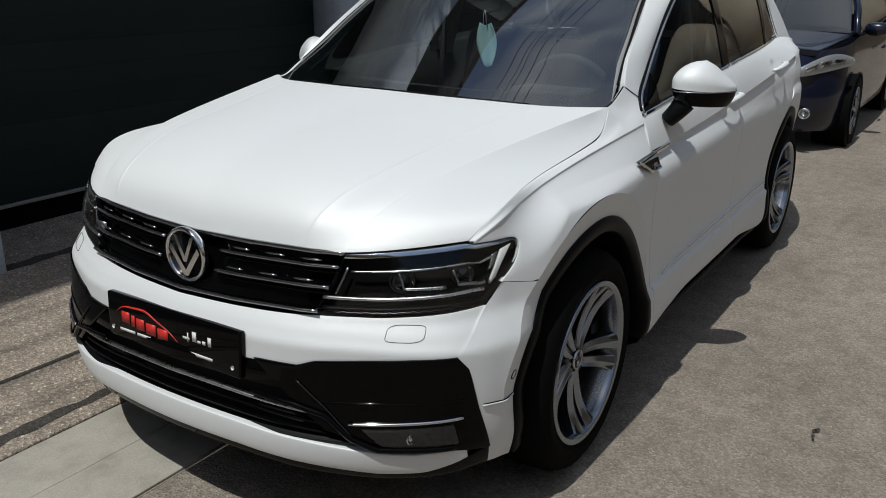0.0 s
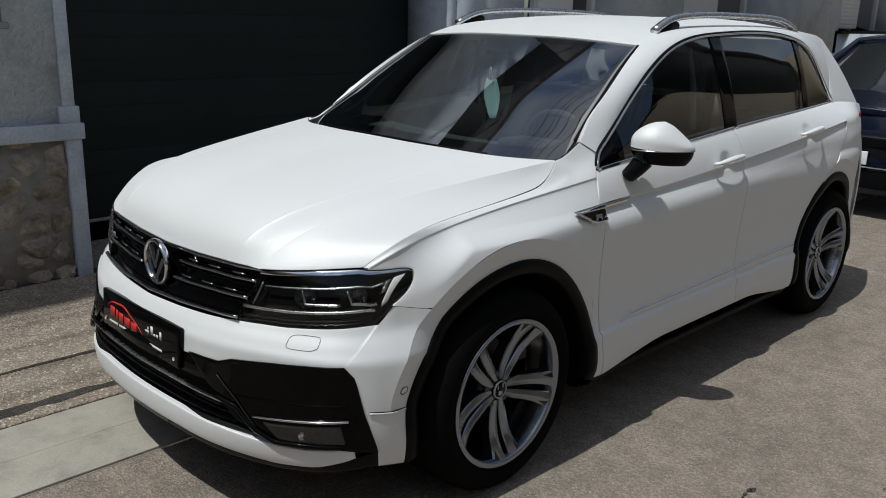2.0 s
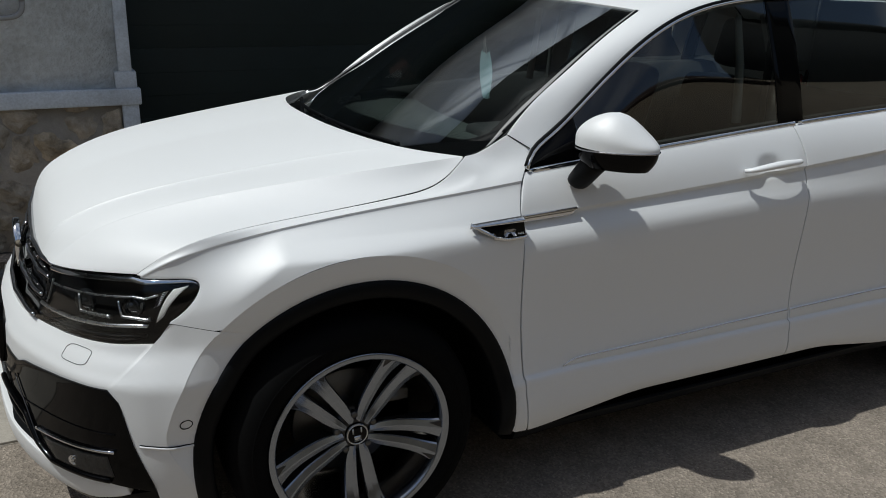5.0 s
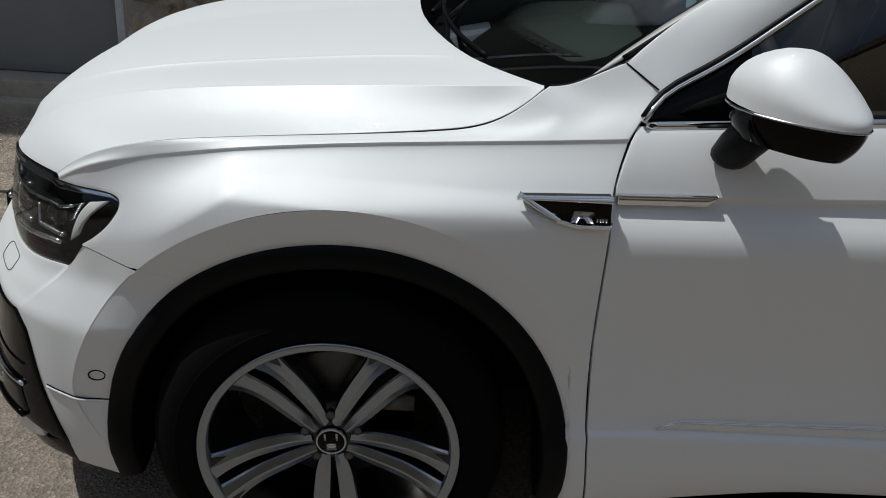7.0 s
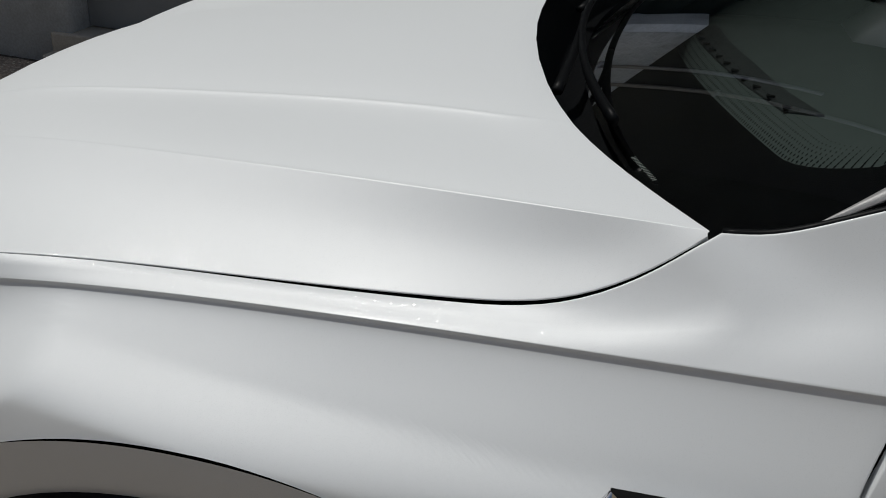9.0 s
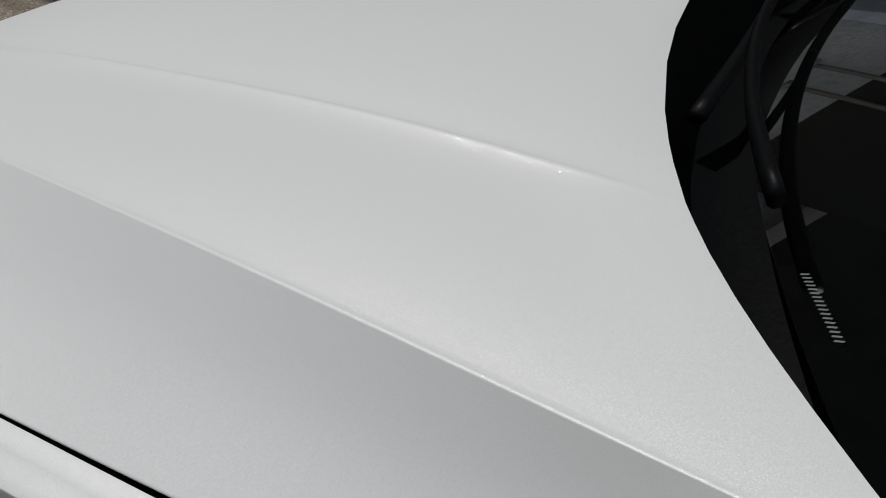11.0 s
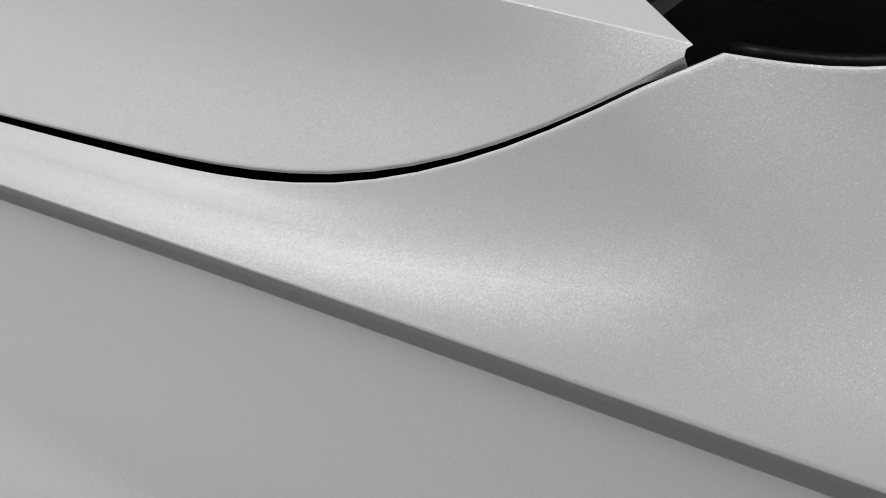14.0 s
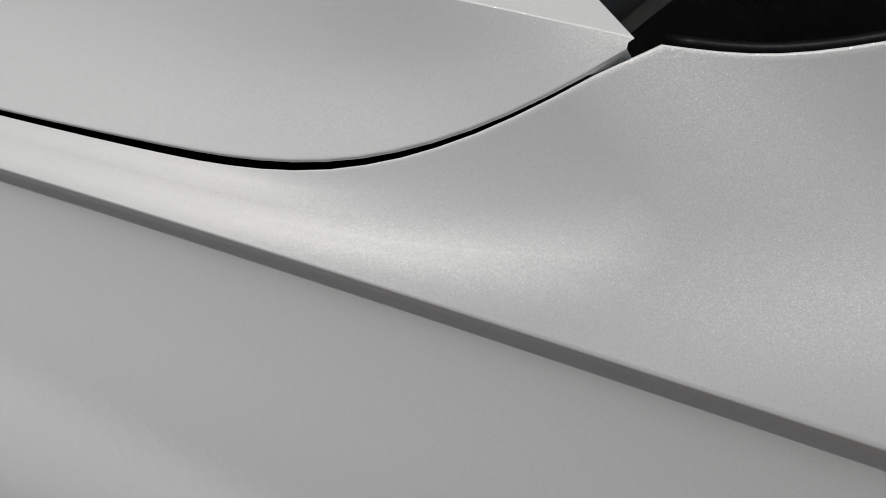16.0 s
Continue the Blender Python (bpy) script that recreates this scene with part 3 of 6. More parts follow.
def fender_lower():
    n = len(CREASE_F)
    fade = smooth_step(.47, .26, CREASE_F[:, :1])
    lip = CREASE_F + np.array([0, .0002, -.0008])
    under = CREASE_F + fade * np.array([0, -.0004, -.0024]) + (1 - fade) * np.array([0, .0022, -.0036])
    front = spline([(.515, .863), (.44, .863), (.389, .852), (.415, .80), tuple(SEAM_A)], at=V_LOW)
    w = np.radians(np.linspace(ANGLE_M, 190, 70))
    rf = facet(FRONT_X, np.degrees(w))
    low = np.concatenate([poly([SEAM_A, SEAM_M], 12)[:-1], np.stack([FRONT_X + rf * np.cos(w), WHEEL_Z + rf * np.sin(w)], 1), poly([(-.4725, .2755), (-.519, .272)], 4)[1:]])
    top = under[:, [0, 2]] - np.array([0, .0008])
    back = spline([(-.510, top[-1, 1]), (-.4985, .985), (-.488, .945), (-.484, .89), (-.4845, .80), (-.4875, .64), (-.503, .43), (-.519, .272)], at=V_LOW)
    Q = coons(top, along(low, n), front, back, v=V_LOW)
    P = lift(Q)
    # ease from the crease out to the flank
    base = P[..., 1].copy()
    rear = smooth_step(.47, .26, Q[..., 0])
    yc = np.interp(-Q[..., 0], -CREASE[:, 0], CREASE[:, 1])
    zt = np.interp(-Q[..., 0], -CREASE[:, 0], CREASE[:, 2])
    below = zt - Q[..., 1]
    k = 1.0 - .12 * smooth_step(-.38, -.12, Q[..., 0])
    end = .40 * smooth_step(-.27, -.07, Q[..., 0]) * (1 - smooth_step(.08, .26, Q[..., 0]))
    reach = np.maximum(zt - .885, .125 * smooth_step(.05, .38, Q[..., 0]) + .02)
    t = np.clip(below / reach, 0, 1)
    P[..., 1] = yc + (base - yc) * (k * t + (3 - 2 * k - end) * t ** 2 + (k + end - 2) * t ** 3)
    # the flank leaves the crease upright and turns outwards within a finger's width
    P[..., 1] -= rear * (1 - smooth_step(.03, .14, below)) * (.0004 + (base - yc) * k / reach * .0092 * np.tanh(1.2 * below / .0088))
    return np.concatenate([CREASE_F[:, None], lip[:, None], under[:, None], P], 1)


U, D = fender_upper(), fender_lower()
fender_grid = np.concatenate([U, D[:, 1:]], 1)
LAMP_SIDE = D[0, 3:]
for s, m in BOTH:
    part("pillar_seam", mesh(*m(tube(poly([SEAM_TOP, SEAM_LOW], 12) + np.array([-.0012, .0002, .0004]), .0016, 6))), DARK, car, "dark joint between wing and pillar")
first = [SEAM_M, SEAM_B]
for s, m in BOTH:
    fender = part("fender", mesh(*m(join(sheet(fender_grid, (0, 1, .3), .014, .0016, tight=("v1",)), sheet(band(FRONT_X, ANGLE_M, 190, 70, first), (0, 1, 0), .014, .0016, tight=("v0",))))), PAINT, car)

# doors
BELT = spline([(-.500, .792, 1.040), (-1.1, .797, 1.088), (-1.6, .793, 1.122), (-2.2, .772, 1.146), (-2.92, .695, 1.158)], 200)
CHAR = spline([(-.45, .846, .930), (-.67, .848, .939), (-1.3, .856, .974), (-2.07, .858, 1.026), (-2.80, .838, 1.080), (-3.05, .806, 1.094), (-3.3, .715, 1.10)], 240)
ROWS = np.array([0, .1, .2, .3, .4, .5, .58, .66, .74, .82, .88, .93, .98, 1.0])
LOWER = np.array([0, .02, .05, .10, .16, .22, .30, .42, .55, .70, .85, 1.0])
LOW_Z = (.56, .50, .475, .460, .453, .4495, .4465, .4435, .4405, .436, .425, .40, .36, .32, .29, .272)


def door_grid(front, rear, n):
    """A door's skin between two edge lines given as (height, x) tables."""
    u = np.linspace(0, 1, n)
    fz, rz = np.asarray(front), np.asarray(rear)

    def edge(z):
        return np.interp(z, fz[:, 0], fz[:, 1]), np.interp(z, rz[:, 0], rz[:, 1])
    rows = []
    for k in range(len(ROWS) + 3 + len(LOWER) + len(LOW_Z)):
        row = []
        for w in u:
            x = edge(1.0)[0] * (1 - w) + edge(1.0)[1] * w
            for _ in range(3):
                b, c = on_x(BELT, x), on_x(CHAR, x)
                if k < len(ROWS):
                    t = ROWS[k]
                    z = b[1] + (c[1] - b[1]) * t
                    y = b[0] + (c[0] - b[0]) * (t ** .8) + .004 * math.sin(math.pi * t)
                elif k < len(ROWS) + 3:
                    j = k - len(ROWS)
                    z, y = c[1] - (.002, .006, .012)[j], c[0] + (.0006, -.004, -.0095)[j]
                else:
                    j = k - len(ROWS) - 3
                    z0 = c[1] - .016
                    z = z0 + (.60 - z0) * LOWER[j] if j < len(LOWER) else LOW_Z[j - len(LOWER)]
                    q = min(1.0, (z0 - z) / .09)
                    y = (c[0] - .0105) + (float(side_y(x, z)) - c[0] + .0105) * (1 - (1 - q) ** 2.0)
                    if z < .40:
                        # the lower edge sweeps up between the wheels
                        z = .40 - (.40 - z) * (1 - .34 * smooth_step(-.53, -1.0, x) * (1 - smooth_step(-1.7, -2.15, x)))
                a, d = edge(z)
                x = a * (1 - w) + d * w
            for xh in (-1.425, -2.285):
                zh = on_x(CHAR, xh)[1] + .018
                y -= .013 * math.exp(-(((x - xh) / .046) ** 2 + ((z - zh) / .030) ** 2) ** 2)
            row.append((x, y, z))
        rows.append(row)
    return np.array(rows).transpose(1, 0, 2)


def on_x(line, x):
    return np.interp(-x, -line[:, 0], line[:, 1]), np.interp(-x, -line[:, 0], line[:, 2])


G = .0036
FRONT_EDGE = [(.272, -.519 - 2 * G), (.43, -.503 - 2 * G), (.64, -.4875 - 2 * G), (.80, -.4845 - 2 * G), (.89, -.484 - 2 * G), (.945, -.488 - 2 * G), (.985, -.4985 - 2 * G), (1.02, -.510 - 2 * G), (1.045, -.523 - 2 * G)]
MID_EDGE = [(.272, -1.580), (.46, -1.580), (.73, -1.585), (.95, -1.588), (1.02, -1.582), (1.13, -1.555)]
MID_EDGE_R = [(z, x - 2 * G) for z, x in MID_EDGE]
REAR_EDGE = [(.272, -2.20), (.36, -2.20), (.50, -2.222), (.62, -2.28), (.72, -2.37), (.80, -2.49), (.87, -2.62), (1.0, -2.78), (1.16, -2.83)]
PILLAR = np.concatenate([spline([(-.503, .732, 1.140), (-.60, .701, 1.222), (-.70, .684, 1.290), (-.90, .642, 1.412), (-1.03, .613, 1.477)], 30), spline([(-1.03, .613, 1.477), (-1.20, .592, 1.523), (-1.45, .578, 1.548), (-1.9, .570, 1.558), (-2.5, .560, 1.550), (-2.95, .548, 1.516)], 40)[1:]])
DLO = spline([(-.535, .789, 1.052), (-.565, .767, 1.088), (-.64, .745, 1.135), (-.75, .726, 1.212), (-1.0, .702, 1.395), (-1.12, .690, 1.452), (-1.25, .677, 1.488), (-1.6, .655, 1.521), (-2.1, .640, 1.528), (-2.45, .634, 1.498), (-2.62, .640, 1.452), (-2.80, .662, 1.30), (-2.915, .690, 1.165)], 220)


def handle(x0, x1, parent, m):
    """A pull handle: a bowed bar on the flank over a shallow scoop."""
    xs = np.linspace(x0, x1, 15)
    line = []
    for k, x in enumerate(xs):
        y, z = on_x(CHAR, x)
        w = math.sin(math.pi * k / 14)
        line.append((x, y + .004 + .030 * w ** .5, z + .022 + .010 * w))
    r = .0150 * np.sin(np.pi * np.linspace(.10, .90, 15)) ** .4
    part("handle", mesh(*m(tube(line, r, 12, flat=.72))), PAINT, parent)


def ribbon(line, out, wide, thick=.004):
    """A flat strip along a line: wide up and down, standing out by out."""
    L = np.asarray(line)
    V = []
    for p in L:
        for dy, dz in ((out - thick, -wide / 2), (out, -wide * .42), (out + .001, 0), (out, wide * .42), (out - thick, wide / 2)):
            V.append((p[0], p[1] + dy, p[2] + dz))
    return V, grid_faces(len(L), 5) + [(0, 1, 2, 3, 4), tuple(range(len(V) - 5, len(V)))[::-1]]


def glass_side(u0, u1, n=26):
    """A side pane between two lengthwise fractions of the window opening."""
    u = np.linspace(u0, u1, n)
    x = -.545 + (-2.90 + .545) * u
    lo = np.stack([x, *on_x(BELT, x)], 1)
    hi = np.stack([x, *on_x(DLO, x)], 1)
    v = np.linspace(0, 1, 8)[None, :, None]
    P = lo[:, None] * (1 - v) + hi[:, None] * v
    P[..., 1] += .010 * np.sin(np.pi * v[..., 0]) - .006
    return P


def u_of(x):
    return (x + .545) / (-2.90 + .545)


for s, m in BOTH:
    fd = part("front_door", mesh(*m(sheet(door_grid(FRONT_EDGE, MID_EDGE, 84), (0, 1, 0), .014, .0016))), PAINT, car)
    def moulding(xa, xb, n=40):
        xs = np.linspace(xa, xb, n)
        top = np.maximum(np.interp(-xs, [.646, .672, .70, .89, 1.09, 1.31, 2.2], [.4525, .464, .470, .473, .476, .481, .493]), .4525)
        base = side_y(xs, .470)
        return np.stack([np.stack([xs, base + o, .4515 + (top - .4515) * k + dz], 1) for k, o, dz in ((1, -.0015, .0050), (1, .0036, .0012), (1, .0046, -.0006), (.5, .0042, 0), (.12, .0040, 0), (0, .0025, 0))], 1)
    part("door_moulding", mesh(*m(sheet(moulding(-.646, -1.577), (0, 1, 0), .004))), PAINT, fd, "thin white moulding strip")
    rd = part("rear_door", mesh(*m(sheet(door_grid(MID_EDGE_R, REAR_EDGE, 60), (0, 1, 0), .014, .0016))), PAINT, car)
    part("door_moulding", mesh(*m(sheet(moulding(-1.592, -2.195), (0, 1, 0), .004))), PAINT, rd, "thin white moulding strip")
    part("window_pane", mesh(*m(sheet(glass_side(u_of(-.72), u_of(-1.505)), (0, 1, 0), 0))), FRONTGLASS, fd, "tinted side glass").visible_shadow = False
    part("corner_trim", mesh(*m(sheet(glass_side(0.004, u_of(-.722)) + np.array([0, .001, 0]), (0, 1, 0), .006))), GLOSS, fd, "black sail panel behind the mirror foot")
    part("pillar_trim", mesh(*m(sheet(glass_side(u_of(-1.505), u_of(-1.615), 6) + np.array([0, .003, 0]), (0, 1, 0), .01))), GLOSS, fd, "gloss black pillar cover")
    part("window_pane", mesh(*m(sheet(glass_side(u_of(-1.615), u_of(-2.43)), (0, 1, 0), 0))), SIDEGLASS, rd, "tinted side glass").visible_shadow = False
    part("pillar_trim", mesh(*m(sheet(glass_side(u_of(-2.43), u_of(-2.50), 5) + np.array([0, .003, 0]), (0, 1, 0), .01))), GLOSS, rd, "gloss black pillar cover")
    part("window_pane", mesh(*m(sheet(glass_side(u_of(-2.50), .998), (0, 1, 0), 0))), SIDEGLASS, rd, "small fixed quarter glass").visible_shadow = False
    part("window_trim", mesh(*m(ribbon(piece(BELT, 0, -1.57, -.540, 40), .004, .018))), CHROME, fd, "chrome strip under the window")
    part("window_trim", mesh(*m(ribbon(piece(BELT, 0, -2.90, -1.582, 40), .004, .018))), CHROME, rd, "chrome strip under the window")
    part("window_trim", mesh(*m(tube(along(DLO, 90) + np.array([0, .007, 0]), np.interp(np.arange(90), [0, 80, 89], [.0055, .0055, .012]), 6))), CHROME, fd, "chrome line round the window top")
    part("window_seal", mesh(*m(tube(along(DLO, 90) + np.array([0, -.001, .007]), .006, 6))), CLAD, fd, "black rubber seal")
    # thin chrome bar added to draw the moulding's sunlit upper edge
    for xa, xb, door in ((-.646, -1.577, fd), (-1.592, -2.195, rd)):
        xs = np.linspace(xa, xb, 40)
        part("sill_strip", mesh(*m(tube(np.stack([xs, side_y(xs, .470) + .0046, .0012 + np.interp(-xs, [.646, .672, .70, .89, 1.09, 1.31, 2.2], [.4525, .464, .470, .473, .476, .481, .493])], 1), .0021, 6))), CHROME, door, "thin chrome bar drawing the sunlit edge of the door moulding")
    handle(-1.305, -1.545, fd, m)
    handle(-2.165, -2.405, rd, m)

# roof, pillars and tail
ROOF_MID = spline([(-.993, 0, 1.498), (-1.2, 0, 1.545), (-1.5, 0, 1.575), (-2.1, 0, 1.588), (-2.7, 0, 1.578), (-3.12, 0, 1.545)], 50)
ROOF_FRONT = spline([(-1.030, -.613, 1.477), (-.998, -.3, 1.495), (-.993, 0, 1.498), (-.998, .3, 1.495), (-1.030, .613, 1.477)], 41)[20:]
ROOF_SIDE = along(PILLAR[29:], 50)
ROOF_BACK = spline([(-3.12, 0, 1.545), (-3.09, .3, 1.538), (-2.95, .548, 1.516)], 21)
roof_half = coons(ROOF_MID, ROOF_SIDE, ROOF_FRONT, ROOF_BACK)
roof_half[..., 2] += .010 * np.sin(np.pi * np.linspace(0, 1, 50))[:, None] * np.sin(np.pi * np.linspace(0, 1, 21))[None]
roof = part("roof", mesh(*sheet(np.concatenate([(roof_half * [1, -1, 1])[:, :0:-1], roof_half], 1), (0, 0, 1), .012)), PAINT, car, "white roof skin")
for s, m in BOTH:
    a = along(PILLAR, 80)
    b = along(DLO[DLO[:, 0] < -.560], 80)
    P = coons(a, b, poly([a[0], b[0]], 9), poly([a[-1], (-2.97, .62, 1.33), b[-1]], 9))
    w = np.linspace(0, 1, 9)
    gain = smooth_step(0, 9, np.arange(80))[:, None]
    P[..., 1] += gain * (.012 * np.sin(np.pi * w))[None]
    P[..., 2] += gain * (.006 * np.sin(np.pi * w))[None]
    part("pillar", mesh(*m(sheet(P + np.array([-.002, 0, .0005]), (0, 1, .5), .025, .0014))), PAINT, car, "white windscreen pillar and roof side rail")
    tail = coons(poly([(-2.95, .548, 1.516), (-3.12, .515, 1.495)], 8), spline([(-2.915, .698, 1.163), (-3.10, .704, 1.153), (-3.34, .690, 1.132)], 8), spline([(-2.95, .548, 1.516), (-2.972, .632, 1.33), (-2.915, .698, 1.163)], 14), spline([(-3.12, .515, 1.495), (-3.23, .612, 1.32), (-3.34, .690, 1.132)], 14))
    part("rear_pillar", mesh(*m(sheet(tail, (0, 1, .2), .012))), PAINT, car, "white rear pillar")
    # rear quarter round the wheel arch
    top = spline([(-2.835, 1.158), (-3.05, 1.155), (-3.34, 1.13)], 60)
    fronte = np.array([(x - 2 * G, z) for z, x in REAR_EDGE if z > .75])[::-1]
    QA = np.linspace(68, 188, 60)
    lowq = np.concatenate([poly([(-2.49 - 2 * G, .80), (-2.50, .795)], 3)[:-1], np.stack([REAR_X + facet(REAR_X, QA) * np.cos(np.radians(QA)), WHEEL_Z + facet(REAR_X, QA) * np.sin(np.radians(QA))], 1), poly([(-3.14, .27), (-3.34, .30)], 8)[1:]])
    Q = coons(top, along(lowq, 60), along(fronte, 20), spline([(-3.34, 1.13), (-3.37, .8), (-3.34, .30)], 20))
    P = lift(Q)
    c = np.array([on_x(CHAR, x) for x in Q[..., 0].ravel()]).reshape(*Q.shape[:2], 2)
    t = np.clip((Q[..., 1] - c[..., 1]) / (1.16 - c[..., 1] + 1e-6), 0, 1)
    P[..., 1] = np.where(Q[..., 1] > c[..., 1], c[..., 0] + (np.interp(-Q[..., 0], [2.8, 2.915, 3.10, 3.34], [.704, .700, .706, .692]) - c[..., 0]) * t, np.minimum(P[..., 1], c[..., 0] + (P[..., 1] - c[..., 0]) * smooth_step(0, .12, c[..., 1] - Q[..., 1])))
    part("rear_quarter", mesh(*m(join(sheet(P, (0, 1, 0), .014, tight=("v1",)), sheet(band(REAR_X, 68, 188, 50), (0, 1, 0), .014, tight=("v0",))))), PAINT, car, "white rear quarter panel")
    part("tail_lamp", mesh(*m(ribbon(np.array([(x, on_x(CHAR, x)[0] - .004, 1.045) for x in np.linspace(-3.20, -3.34, 8)]), .012, .09, .03))), plain("red_lens", (.25, .01, .01), .15, coat=1.0), car, "red tail lamp")
    rail = spline([(-1.19, .576, 1.532), (-1.29, .572, 1.572), (-1.45, .568, 1.596), (-2.0, .560, 1.606), (-2.30, .555, 1.602), (-2.50, .550, 1.585), (-2.66, .545, 1.545)], 50)
    part("roof_rail", mesh(*m(tube(rail, .019, 14, flat=.8))), SATIN, car, "silver roof rail")
    part("rail_foot", mesh(*m(tube([(-1.23, .574, 1.528), (-1.37, .570, 1.556)], [.020, .020], 8))), CLAD, car, "black foot under the roof rail")
back = np.array([[(-3.12 - .02, y * .50, 1.49), (-3.33, y * .68, 1.14), (-3.42, y * .74, .80), (-3.40, y * .74, .30)] for y in np.linspace(-1, 1, 15)])
back[..., 0] -= .05 * (1 - np.linspace(-1, 1, 15)[:, None] ** 2)
part("tailgate", mesh(*sheet(np.stack([spline(r, 24) for r in back]), (-1, 0, 0), .02)), PAINT, car, "white tailgate")

# windscreen
yy = np.linspace(-.724, .724, 61)
WS_LOW = np.stack([-.205 - .167 * (abs(yy) / .724) ** 2.1, yy, 1.050 + .002 * (abs(yy) / .724)], 1)
WS_TOP = np.concatenate([(ROOF_FRONT * [1, -1, 1])[:0:-1], ROOF_FRONT]) + np.array([.004, 0, -.004])
WS_TOP = along(WS_TOP, 61)
ws_side = spline([(-.372, .724, 1.052), (-.43, .7155, 1.091), (-.50, .704, 1.138), (-.60, .680, 1.205), (-.70, .662, 1.273), (-.90, .622, 1.398), (-1.026, .605, 1.471)], 40)
ws = coons(WS_LOW, WS_TOP, ws_side * [1, -1, 1], ws_side)
bow = np.sin(np.pi * np.linspace(0, 1, 61))[:, None] * np.sin(np.pi * np.linspace(0, 1, 40))[None]
ws[..., 0] += .004 * bow
ws[..., 2] += .007 * bow
windscreen = part("windscreen", mesh(*sheet(ws, (1, 0, 1), 0)), WINDSCREEN, car, "slightly tinted windscreen reflecting sky and cables")
windscreen.visible_shadow = False
inner = ws - np.array([.003, 0, .005])


def on_screen(u, v):
    """A point just under the glass, u across and v up, both counted in its grid's rows."""
    i, j = min(int(u), 59), min(int(v), 38)
    a, b = u - i, v - j
    return (inner[i, j] * (1 - a) + inner[i + 1, j] * a) * (1 - b) + (inner[i, j + 1] * (1 - a) + inner[i + 1, j + 1] * a) * b


def frit_top(u):
    """How far up the black border reaches."""
    i = min(int(u), 59)
    col = inner[i] * (1 - u + i) + inner[i + 1] * (u - i)
    y = abs(col[4, 1])
    return float(np.interp(1.110 + .036 * (max(0, y - .60) / .08) ** 2, col[:, 2], np.arange(40)))


frit = np.array([[on_screen(u, v * frit_top(u)) for v in (0, .25, .5, .75, 1)] for u in np.linspace(0, 60, 121)])
part("screen_border", mesh(*sheet(frit, (1, 0, 1), 0)), GLOSS, windscreen, "black printed border of the glass")
for a, b in ((0, 3), (58, 61)):
    part("screen_border", mesh(*sheet(inner[a:b, 4:], (1, 0, 1), 0)), GLOSS, windscreen)
dots = []
for row in range(7):
    rad = .00200 - .00021 * row
    for i in range(300):
        u = 2.0 + 56.0 * (i + .5 * (row % 2)) / 300
        c = on_screen(u, frit_top(u) + .16 + .29 * row)
        dots.append(([(c[0] - .53 * rad * math.sin(w), c[1] + rad * math.cos(w), c[2] + .85 * rad * math.sin(w)) for w in np.arange(6) * math.pi / 3], [(0, 1, 2, 3, 4, 5)]))
part("printed_dots", mesh(*join(*dots)), GLOSS, windscreen, "rows of fading black dots", "stuff")
part("screen_border", mesh(*sheet(inner[:, 37:], (1, 0, 1), 0)), GLOSS, windscreen)
part("screen_border", mesh(*sheet(inner[24:37, 33:38], (1, 0, 1), 0)), GLOSS, windscreen)
for s, m in BOTH:
    part("screen_seal", mesh(*m(tube(SCREEN_EDGE + np.array([0, -.0045, -.0005]), .0035, 8))), CLAD, windscreen, "black rubber seal")
    part("screen_seal", mesh(*m(tube(along(ws_side[8:], 40) + np.array([.002, .004, .003]), .005, 8))), CLAD, windscreen)
cowl = coons(along(np.concatenate([(COWL * [1, -1, 1])[:0:-1], COWL]), 41) * [1, .952, 1] + np.array([.03, 0, -.040]), along(WS_LOW, 41) * [1, .962, 1] + np.array([-.04, 0, -.020]), poly([(-.335, -.700, 1.050), (-.40, -.695, 1.045)], 5), poly([(-.335, .700, 1.050), (-.40, .695, 1.045)], 5))
cowl[:, 1:4, 2] -= .03
part("cowl_cover", mesh(*sheet(cowl, (0, 0, 1), .02)), CLAD, car, "black plastic cover below the windscreen")
def over_glass(y, back, z):
    """A point behind the bonnet's rear edge."""
    return on(COWL, 1, min(abs(y), .70))[0] - back, y, z


for y0 in (.33, -.16):
    wiper = part("wiper", mesh(*tube(spline([over_glass(y0, .030, 1.058), over_glass(y0 - .12, .055, 1.082), over_glass(y0 - .28, .060, 1.098)], 14), np.linspace(.008, .005, 14), 8, flat=.7)), CLAD, car, "black wiper arm and blade")
    part("blade", mesh(*tube(spline([over_glass(y, .062, 1.098 - .02 * (abs(y) / .6) ** 2) for y in np.linspace(y0 + .16, y0 - .36, 6)], 20), .0055, 8, flat=1.3)), CLAD, wiper)

# ---- front end ----
LAMP_LOW = [(S(.45), .676), (S(.62), .680), (X(.522), .700)]
TOP_A = poly([(0, .664), (S(.2), .667), (S(.40), .673), *LAMP_LOW], 60)
LOW_A = poly([(0, .546), (S(.25), .549), (S(.425), .556), (S(.47), .572), (S(.60), .584), (S(.70), .591), (X(.625), .594)], 60)
C_EDGE = [(X(.625), .594), (X(.600), .560), (X(.577), .45), (X(.536), .318), (X(.53), .262)]
bumper = None


def weld(vf):
    """Joins the corners that fall on one place."""
    keep, to, V = {}, [], []
    for p in vf[0]:
        k = tuple(round(c, 5) for c in p)
        if k not in keep:
            keep[k] = len(V)
            V.append(p)
        to.append(keep[k])
    F = [tuple(dict.fromkeys(to[i] for i in f)) for f in vf[1]]
    return V, [f for f in F if len(f) > 2]


